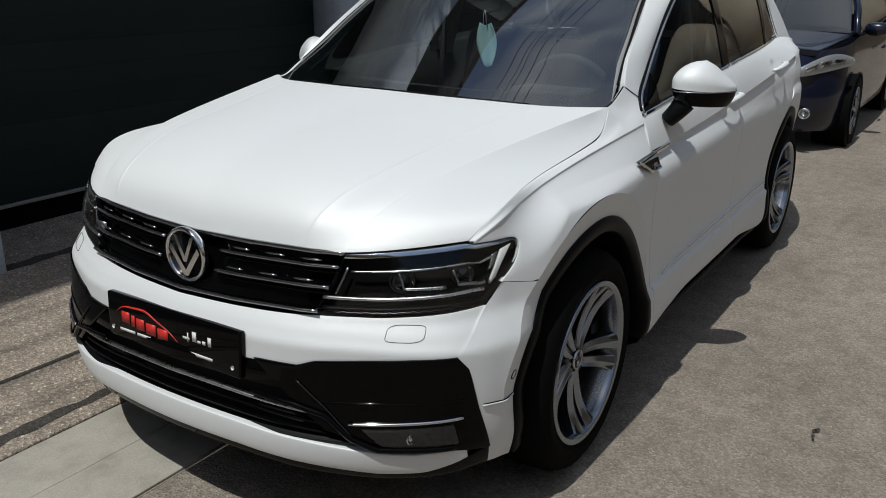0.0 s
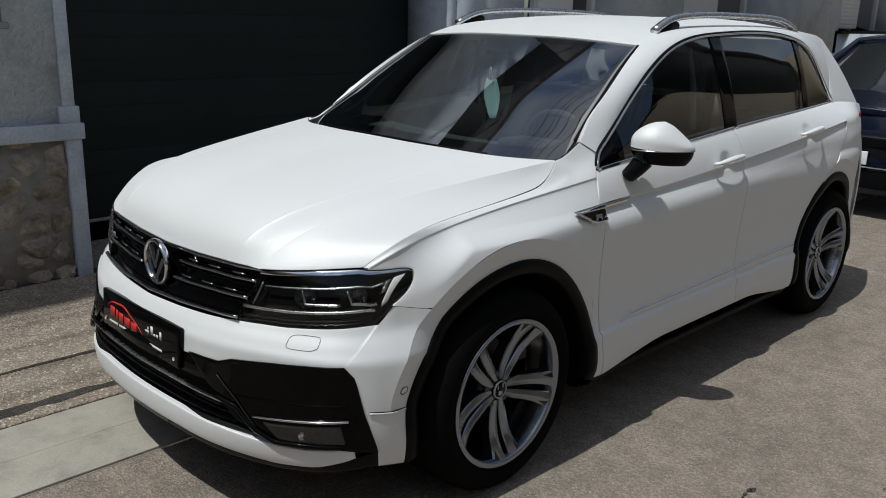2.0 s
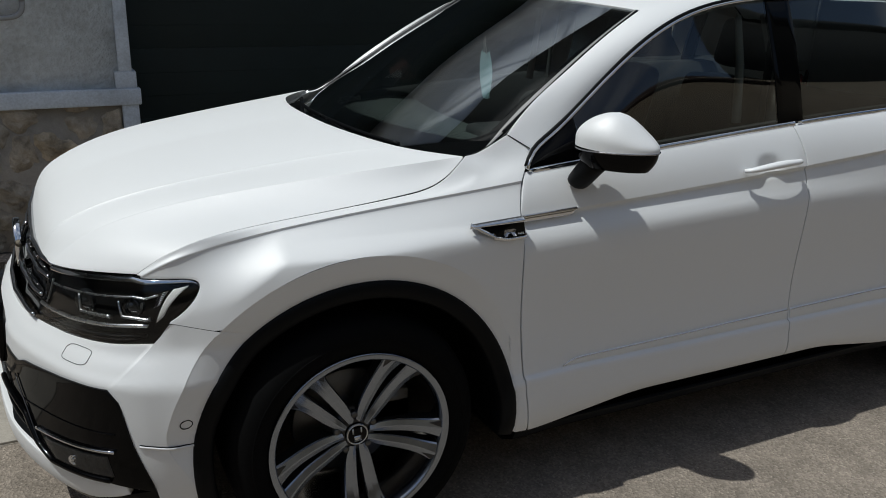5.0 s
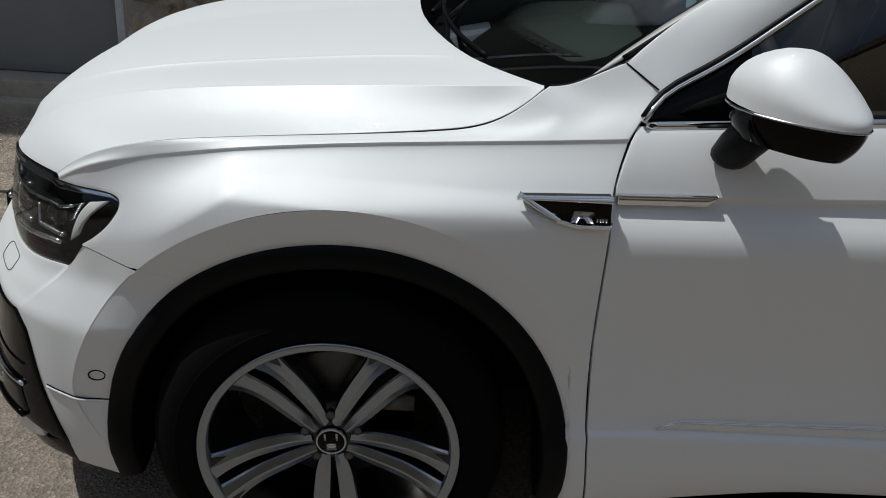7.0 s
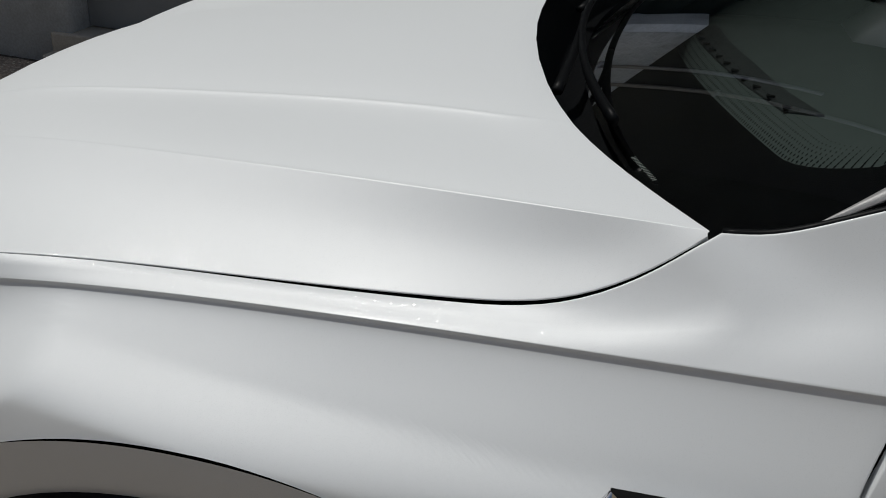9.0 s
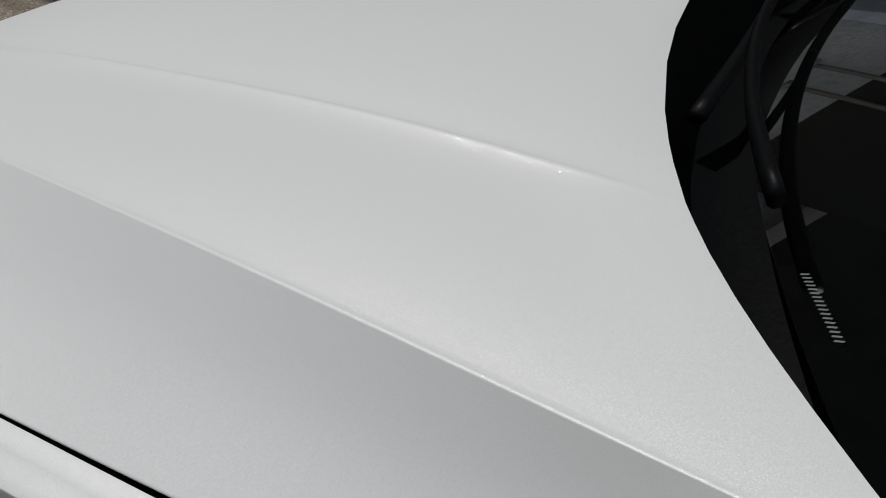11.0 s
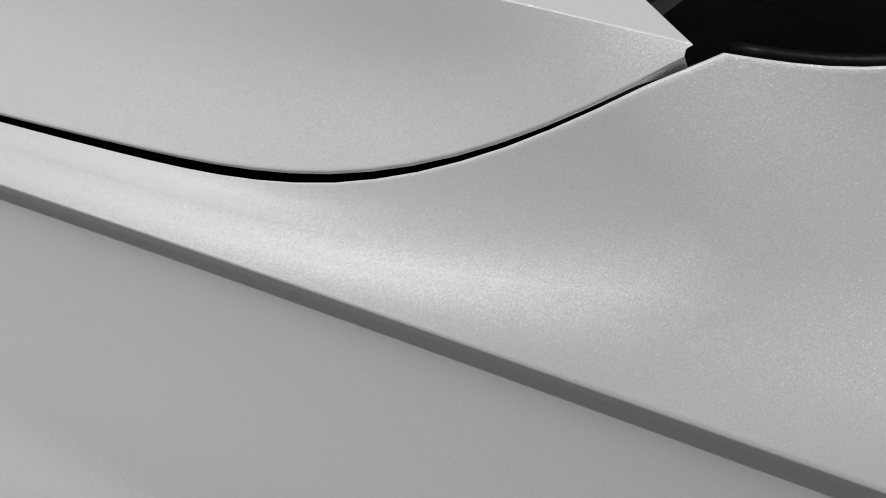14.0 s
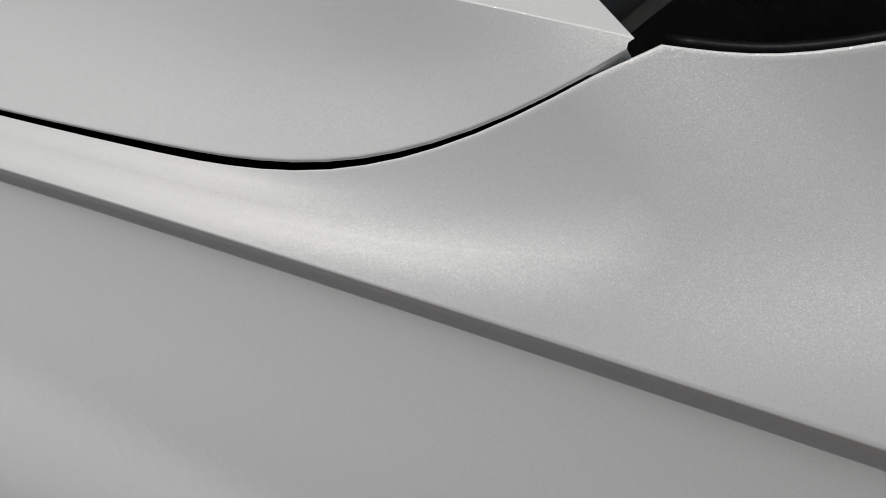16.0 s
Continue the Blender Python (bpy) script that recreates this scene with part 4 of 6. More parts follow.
for s, m in BOTH:
    a = skin_patch(TOP_A, LOW_A, poly([TOP_A[0], LOW_A[0]], 14), poly([TOP_A[-1], LOW_A[-1]], 14))
    if s > 0:
        full = np.concatenate([(a * [1, -1, 1])[:0:-1], a], 0)
    wa = np.linspace(ANGLE_M, -9, 40)
    ra = facet(FRONT_X, wa)
    arch_edge = np.concatenate([np.array([(X(FRONT_X + r * math.cos(math.radians(w))), WHEEL_Z + r * math.sin(math.radians(w))) for r, w in zip(ra, wa)]), [(X(.4335), .246)]])
    left = np.concatenate([poly([LAMP_LOW[-1], C_EDGE[0]], 14), poly(C_EDGE, 18)[1:]])
    G3 = .0015
    cap = poly([LAMP_LOW[-1], (X(.492), .726), (X(.466), .757 - G3), (X(SEAM_M[0]), SEAM_M[1] - G3)], 20)
    q = skin_patch(left, along(np.concatenate([[cap[-1]], arch_edge[1:]]), 31), cap, poly([C_EDGE[-1], (X(.4335), .246)], 20))
    if s > 0:
        side = sheet(q, (.5, 1, 0), .012, tight=("u0", "v1", "w"))
        rim = sheet(band(FRONT_X, ANGLE_M, -9, 40, [SEAM_M - [0, G3], SEAM_B - [0, G3]]), (0, 1, 0), .012, tight=("v0",))
        shell = weld(join(sheet(full, (1, 0, 0), .012, tight=("u0", "u1")), side, flip_y(side)))
        bumper = part("bumper", mesh(*join(shell, rim, flip_y(rim))), PAINT, car, "white front bumper with its corners")
    seam = skin(np.linspace(X(.562), X(.433), 16), np.linspace(.452, .437, 16), .0008)
    part("bumper_seam", mesh(*m(tube(seam, .0014, 6))), CLAD, bumper)
    part("seam_ledge", mesh(*m(tube(seam + np.array([0, -.0004, -.0042]), .0034, 8))), PAINT, bumper, "white edge under the corner seam")
    # black corner surround
    top = poly([(S(.30), .556), (S(.425), .556), (S(.47), .572), (S(.60), .584), (S(.70), .591), (X(.625), .594)], 40)
    low = poly([(S(.50), .395), (S(.60), .358), (S(.70), .345), (S(.785), .318)], 40)
    g = skin_patch(top, low, poly([top[0], low[0]], 16), poly([C_EDGE[0], C_EDGE[1], C_EDGE[2], C_EDGE[3]], 16), .006)
    part("bumper_vent", mesh(*m(sheet(g, (1, .4, 0), .016))), GLOSS, bumper, "gloss black corner vent surround")
    line = lambda pts, out: skin(*np.array(pts).T, out)
    part("vent_strip", mesh(*m(tube(line(poly([(S(.555), .418), (S(.66), .424), (X(.615), .433)], 20), .010), .006, 8, flat=.8))), CHROME, bumper, "chrome strip over the fog lamp")
    part("vent_bar", mesh(*m(tube(line(poly([(S(.30), .468), (S(.42), .455), (S(.50), .435), (S(.56), .38), (S(.62), .352), (X(.63), .350)], 40), .010), .008, 8))), GLOSS, bumper)
    for za, ya in ((.468, .47),):
        part("vent_fin", mesh(*m(tube(line(poly([(S(ya), za), (S(.60), za + .006), (X(.612), za + .012)], 24), .0065), .0024, 8))), GLOSS, bumper, "gloss black fin across the vent")
    part("vent_edge", mesh(*m(tube(line(poly([(S(.425), .520), (S(.50), .455), (S(.575), .372)], 16), .0095), .0022, 6))), SMOKED_DARK, bumper, "slanted bright edge in the vent")
    fog = skin_patch(poly([(S(.585), .405), (X(.635), .415)], 14), poly([(S(.63), .362), (X(.625), .360)], 14), poly([(S(.585), .405), (S(.63), .362)], 8), poly([(X(.635), .415), (X(.625), .360)], 8), .011)
    lamp = part("fog_lamp", mesh(*m(sheet(fog, (1, .4, 0), .01))), LENS, bumper, "clear fog lamp")
    part("fog_bowl", mesh(*m(sheet(fog - np.array([.0035, .0015, 0]), (1, .4, 0), .01))), FOG_BOWL, lamp)
    cf = fog[6, 4] - np.array([.0030, .0012, 0])
    V, F = lathe([(.013, -.001), (.014, .003), (.012, .0005), (.007, -.001), (.004, .003), (.0, .004)], 24)
    part("fog_reflector", mesh(*m(([tuple(Matrix.Rotation(radians(-35), 4, "Z") @ Vector(v) + Vector(cf)) for v in V], F))), CHROME, lamp, "bright round reflector")
    # white blade under the opening, black lip under it
    bt = poly([(0, .372), (S(.25), .366), (S(.45), .352), (S(.62), .334), (S(.70), .330), (X(.605), .336)], 40)
    bb = poly([(0, .306), (S(.25), .301), (S(.45), .286), (S(.62), .271), (S(.72), .275), (X(.600), .306)], 40)
    bl = skin_patch(bt, bb, poly([bt[0], bb[0]], 7), poly([bt[-1], bb[-1]], 7), .004)
    lt = bb - np.array([0, .004])
    lb = poly([(0, .276), (S(.25), .270), (S(.45), .252), (S(.62), .242), (S(.74), .250), (X(.545), .262)], 40)
    lp = skin_patch(lt, lb, poly([lt[0], lb[0]], 7), poly([lt[-1], lb[-1]], 7), -.004)
    if s > 0:
        blade = part("bumper_blade", mesh(*sheet(np.concatenate([(bl * [1, -1, 1])[:0:-1], bl], 0), (1, 0, 0), .02, .004)), PAINT, bumper, "white blade under the lower grille")
        part("front_lip", mesh(*sheet(np.concatenate([(lp * [1, -1, 1])[:0:-1], lp], 0), (1, 0, 0), .02, .003)), GLOSS, bumper, "gloss black front lip")
    part("lip_end", mesh(*m(sheet(skin_patch(poly([lt[-1], C_EDGE[3]], 8), poly([lb[-1], C_EDGE[4]], 8), poly([lt[-1], lb[-1]], 6), poly([C_EDGE[3], C_EDGE[4]], 6), 0), (1, .6, 0), .012))), GLOSS, bumper)
# lower grille: dark well with bars


def across(z_mid, z_end, out, reach=.56, n=61):
    y = np.linspace(-reach, reach, n)
    q = skin(s_of_y(abs(y)), z_mid + (z_end - z_mid) * (abs(y) / reach) ** 2, out)
    q[:, 1] *= np.where(y < 0, -1, 1)
    return q


well = np.stack([across(z, z - .0, o, .60) for z, o in ((.56, -.004), (.54, -.045), (.46, -.06), (.38, -.045), (.362, -.004))], 1)
lower = part("lower_grille", mesh(*sheet(well, (1, 0, 0), .01)), CLAD, bumper, "black lower air intake")
for zm, ze, o, r in ((.455, .430, -.004, .008), (.425, .402, -.012, .006), (.398, .378, -.012, .006)):
    part("bar", mesh(*tube(across(zm, ze, o, .50), r, 8, flat=.7)), SATIN if zm > .45 else GLOSS, lower, "satin bar" if zm > .45 else "")
part("bumper_infill", mesh(*sheet(np.stack([across(.550, .556, -.004, .44), across(.520, .52, .004, .44), across(.492, .488, .002, .42)], 1), (1, 0, 0), .012)), GLOSS, bumper, "gloss black panel behind the plate")

# number plate holder and plate
PX = .866
plate = part("plate_holder", bevelled(box(PX - .022, PX, -.268, .268, .494, .626), .006), GLOSS, car, "black plastic plate holder with an advertising plate")
plate.rotation_euler = (0, radians(-3), 0)
plate.location = (.030, 0, -.047)


def flat_shape(points, x, thick=.0012):
    return slab(points, lambda a, b, d: (x + .0005 - d + thick, a, b), thick)


def bar_shape(y0, y1, z0, z1, x=PX + .0004):
    return box(x, x + .0012, y0, y1, z0, z1)


arcs = spline([(-.228, .572), (-.205, .590), (-.15, .600), (-.10, .601), (-.06, .585), (.000, .560), (.030, .540)], 24)
car_line = np.concatenate([arcs, (arcs + np.array([0, -.007]) * np.sin(np.pi * np.linspace(.05, .95, 24))[:, None])[::-1]])
part("plate_emblem", mesh(*flat_shape([tuple(p) for p in car_line], PX)), RED, plate, "red car outline")
for k, (y0, w) in enumerate(((-.205, .034), (-.163, .014), (-.142, .034), (-.100, .040), (-.052, .042))):
    dz = -.004 * k
    part("plate_block", mesh(*bar_shape(y0, y0 + w, .545 + dz, .578 + dz)), RED, plate, "red block")
for y0, y1, z0, z1 in ((.052, .078, .546, .553), (.070, .074, .540, .566), (.090, .105, .546, .574), (.110, .122, .546, .553), (.128, .140, .546, .556), (.150, .162, .546, .572)):
    part("plate_bar", mesh(*bar_shape(y0, y1, z0 + .012, z1 + .012)), WHITE, plate)
for y0, y1 in ((-.215, -.150), (-.140, -.068), (-.055, .062), (.078, .165)):
    part("plate_bar", mesh(*bar_shape(y0, y1, .518, .526)), WHITE, plate, "row of white bars")
for y in (-.246, .240):
    part("plate_screw", mesh(*[([(PX + .002, y + .006 * math.cos(w), .521 + .006 * math.sin(w)) for w in np.linspace(0, 2 * math.pi, 14, endpoint=False)] + [(PX - .001, y + .006 * math.cos(w), .521 + .006 * math.sin(w)) for w in np.linspace(0, 2 * math.pi, 14, endpoint=False)]), [tuple(range(14))] + grid_faces(2, 14, True)]), WHITE, plate)


# upper grille between the headlights
def grille_line(z, out, n=61):
    t = (z - .672) / (.830 - .672)
    y = np.linspace(-1, 1, n) * (.444 + .048 * t)
    x = np.interp(abs(y), [0, .2, .4, .52], [.822, .812, .780, .748]) * (1 - t) + np.interp(abs(y), [0, .2, .4, .52], [.745, .742, .722, .690]) * t
    zz = z + np.interp(abs(y), [0, .5], [-.006, .010])
    return np.stack([x + out, y, zz], 1)


grille = part("grille", mesh(*sheet(np.stack([grille_line(z, -.03) for z in np.linspace(.668, .838, 7)], 1), (1, 0, 0), .01)), GLOSS, car, "black radiator grille with chrome bars")
for z, r, mt in ((.826, .0085, SMOKED), (.792, .0065, SATIN), (.742, .0065, SATIN), (.683, .0065, SMOKED)):
    L = grille_line(z, -.002)
    if mt is SATIN:
        for cut in (L[:24], L[37:]):
            part("bar", mesh(*tube(cut, r, 10, flat=.8)), SMOKED, grille, "chrome bar")
            part("slat", mesh(*tube(cut - np.array([.006, 0, .016]), .007, 6, flat=.6)), GLOSS, grille)
            for k in range(2, len(cut) - 4, 7):
                part("tooth", mesh(*tube(cut[k:k + 5] + np.array([-.006, 0, .013]), [.001, .0035, .0035, .0035, .001], 6)), SMOKED, grille)
    else:
        part("bar", mesh(*tube(L, r, 10, flat=.8)), mt, grille, "chrome bar")
part("grille_badge", mesh(*bar_shape(-.455, -.405, .752, .775, .742)), SATIN, grille, "small silver badge")


def disc(r, x0, x1, n=40, cx=0.0, cz=0.0):
    V = [(x, r * math.cos(w), cz + r * math.sin(w)) for x in (x0, x1) for w in np.linspace(0, 2 * math.pi, n, endpoint=False)]
    return V, grid_faces(2, n, True) + [tuple(range(n))[::-1], tuple(range(n, 2 * n))]


def turned_x(profile, n=48, c=(0, 0, 0)):
    V = [(c[0] + x, c[1] + r * math.cos(w), c[2] + r * math.sin(w)) for r, x in profile for w in np.linspace(0, 2 * math.pi, n, endpoint=False)]
    return V, grid_faces(len(profile), n, True)


emblem = part("emblem", mesh(*disc(.070, .776, .788, cz=.764)), GLOSS, car, "round dark badge with chrome rim and chevrons")
part("rim_ring", mesh(*turned_x([(.066, .786), (.067, .793), (.072, .796), (.077, .793), (.078, .784), (.076, .776)], c=(0, 0, .764))), CHROME, emblem)
for pts in ([(-.040, .054), (-.028, .054), (0, -.004), (.028, .054), (.040, .054), (.006, -.020), (-.006, -.020)], [(-.060, .012), (-.052, .026), (0, -.044), (.052, .026), (.060, .012), (.008, -.060), (-.008, -.060)]):
    part("chevron", mesh(*slab([(a, b + .764) for a, b in pts], lambda a, b, d: (.793 - d, a, b), .006), smooth=False), CHROME, emblem)

# headlights
for s, m in BOTH:
    heart = np.array([.53, .68, .775])

    def inset(L, d):
        v = heart - L
        return L + v / np.linalg.norm(v, axis=1, keepdims=True) * d
    tip = int(np.argmin(LAMP_SIDE[:, 0]))
    lt = along(np.concatenate([inset(piece(NOSE, 1, .497, .742, 30) + np.array([.006, 0, -.002]), .003), inset(LAMP_SIDE[1:tip + 1], .003)]), 44)
    low1 = skin(*poly(LAMP_LOW, 30).T)
    low2 = skin(*poly([LAMP_LOW[-1], (X(.492), .726), (X(.466), .755)], 10).T)[1:]
    lb = along(inset(np.concatenate([low1, low2, LAMP_SIDE[::-1][1:len(LAMP_SIDE) - tip]]), .003), 44)
    lb[-1] = lt[-1]
    P = coons(lt, lb, poly([lt[0], lt[0] * .5 + lb[0] * .5 + np.array([-.004, 0, 0]), lb[0]], 18), poly([lt[-1], lb[-1]], 18))
    w4 = (np.sin(np.pi * np.linspace(0, 1, 44))[:, None] * np.sin(np.pi * np.linspace(0, 1, 18))[None]) ** .8
    P[..., 0] += .012 * w4
    P[..., 1] += .014 * w4
    inward = np.array([-.75, -.6, 0])
    lamp = part("headlight", mesh(*m(sheet(P, (1, .7, 0), .01))), LENS, car, "clear headlight with dark housing and silver accents")
    lamp.visible_shadow = False
    B = P + inward * .028
    B[0], B[-1], B[:, 0], B[:, -1] = P[0], P[-1], P[:, 0], P[:, -1]
    part("housing", mesh(*m(sheet(B + inward * .003, (1, .7, 0), 0))), DARK, lamp, "black lamp housing")

    def row(v, i0, i1, depth):
        return P[i0:i1, v] + inward * depth
    part("light_bar", mesh(*m(sheet(P[:43, 0:3] * .45 + P[:43, 0:1] * .55 - inward * .0015 + np.array([0, 0, -.0025]), (1, .7, .5), .004))), CHROME, lamp, "chrome upper strip")
    part("light_bar", mesh(*m(tube(row(5, 3, 34, .008), .0030, 8))), SATIN, lamp, "silver upper line")
    part("light_bar", mesh(*m(tube(row(12, 0, 31, .004), .0050, 8))), SATIN, lamp, "chrome lower line")
    part("light_bar", mesh(*m(tube(row(15, 1, 30, .010), .0080, 8, flat=.6))), CLAD, lamp, "ribbed lower light guide")
    part("light_bar", mesh(*m(tube(np.stack([P[i, 16] + inward * .003 + np.array([0, 0, .003 * (i % 2)]) for i in range(3, 29)]), .0020, 6))), SMOKED_DARK, lamp, "dark ribbed lower edge")
    part("light_bar", mesh(*m(tube(np.stack([P[2, 4 + k] + inward * .008 for k in range(0, 8)]), .003, 8))), SATIN, lamp, "silver inner edge")
    def at_lens(u, v, depth):
        """A point behind the lens at grid place (u, v)."""
        a, b = min(int(u), 42), min(int(v), 16)
        f, g = u - a, v - b
        return (P[a, b] * (1 - f) + P[a + 1, b] * f) * (1 - g) + (P[a, b + 1] * (1 - f) + P[a + 1, b + 1] * f) * g + inward * depth
    marker = np.array([[at_lens(u0 + (u1 - u0) * k, v0, .006) for k in np.linspace(0, 1, 4)] for u0, u1, v0 in zip(np.linspace(36.6, 31.8, 8), np.linspace(39.6, 33.6, 8), np.linspace(4.6, 12.6, 8))])
    part("side_marker", mesh(*m(sheet(marker, (1, .7, 0), .008))), WHITE, lamp, "pale outer reflector")
    for hook in (((13, 5.5), (14.5, 9.6), (22.5, 10.0)), ((24, 6.0), (25, 9.8), (30.5, 10.6))):
        bar = np.array([at_lens(u, v, .008) for u, v in poly(hook, 18)])
        part("light_hook", mesh(*m(tube(bar, np.interp(np.linspace(0, 1, 18), [0, .4, 1], [.0022, .0040, .0052]), 8))), SATIN, lamp, "bright hooked light guide")
    for k in range(7):
        v = 4.8 + k * .55
        part("side_rib", mesh(*m(tube([at_lens(33.2 - k * .25, v, .010), at_lens(35.2 - k * .32, v, .010)], .0013, 6))), SMOKED, lamp)
    for i, r in ((14, .030), (26, .026)):
        c = P[i, 8] + inward * .022
        V, F = lathe([(r * 1.15, -.03), (r * 1.15, .0), (r, .004), (r * .92, -.004), (r * .6, .004), (.002, .010)], 28)
        pv = [Matrix.Rotation(radians(-52), 4, "Z") @ Vector(v) + Vector(c) for v in V]
        part("projector", mesh(*m(([tuple(v) for v in pv], F)), ), plain("lamp_glass_grey", (.010, .011, .012), .06, coat=.4) if i == 14 else bpy.data.materials["lamp_glass_grey"], lamp, "round projector lens")
    # washer cap and parking sensor
    ww = np.linspace(0, 2 * math.pi, 36)
    Sw = S(.675)
    rim = skin(Sw + .006 + .040 * np.sign(np.cos(ww)) * abs(np.cos(ww)) ** .5 + .010 * np.sin(ww), .650 + .019 * np.sign(np.sin(ww)) * abs(np.sin(ww)) ** .55, .0008)
    part("washer_cap", mesh(*m(tube(rim, .0007, 5, caps=False))), CLAD, bumper)
    sx = X(.452)
    V = skin(sx + .0 + .0115 * np.cos(ww) / .95, .498 + .012 * np.sin(ww), .001)
    part("parking_sensor", mesh(*m(tube(V, .0014, 5, caps=False))), CLAD, bumper)

# ---- wheel arches, sills, underside ----
def cladding(xw, a0, a1, r_out, n=48):
    w = np.radians(np.linspace(a0, a1, n))
    rows = []
    for r, o in ((r_out + .001, .001), (r_out - .003, .007), (r_out - .025, .009), (r_out - .044, .006), (r_out - .050, -.004), (r_out - .049, -.05), (r_out - .02, -.28)):
        x, z = xw + r * np.cos(w), WHEEL_Z + r * np.sin(w)
        y = side_y(xw + r_out * np.cos(w), np.maximum(WHEEL_Z + r_out * np.sin(w), .27)) + o
        rows.append(np.stack([x, y, z], 1))
    return np.stack(rows, 1)


for s, m in BOTH:
    part("arch_trim", mesh(*m(sheet(cladding(FRONT_X, -13.5, 190, .4580), (0, 1, 0), .004))), CLAD, car, "black plastic wheel arch trim")
    part("arch_trim", mesh(*m(sheet(cladding(REAR_X, -10, 190, .4580), (0, 1, 0), .004))), CLAD, car, "black plastic wheel arch trim")
    for xw in (FRONT_X, REAR_X):
        ring = np.radians(np.linspace(-12, 192, 36))
        well = np.array([[(xw + r * math.cos(w), y, WHEEL_Z + r * math.sin(w)) for r, y in ((.452, .83), (.450, .45), (.2, .40), (.02, .40))] for w in ring])
        part("wheel_well", mesh(*m(sheet(well, (0, 0, -1), 0))), DARK, car)
    part("sill", mesh(*m((lambda g: sheet(g, (0, 1, -.3), .01))(np.stack([np.array([(x, float(side_y(x, .275)) + dy, z) for x in np.linspace(-.49, -2.19, 40)]) for dy, z in ((-.010, .268), (-.030, .232), (-.09, .20), (-.3, .19))], 1)))), CLAD, car, "black sill under the doors")
under = part("underbody", mesh(*box(-2.2, -.5, -.78, .78, .20, .30)), DARK, car, "dark floor pan")
for name, b in (("rear_floor", (-3.25, -2.68 + .48, -.62, .62, .20, .45)), ("engine_tray", (-.48, .72, -.40, .40, .20, .60)), ("engine", (.0, .45, -.55, .55, .62, .80)), ("radiator", (.46, .60, -.58, .58, .26, .70)), ("bulkhead", (-.45, -.02, -.66, .66, .75, .96)), ("inner_wing", (-.47, .40, -.70, .70, .80, .86))):
    part(name, bevelled(box(*b), .02), DARK, under)


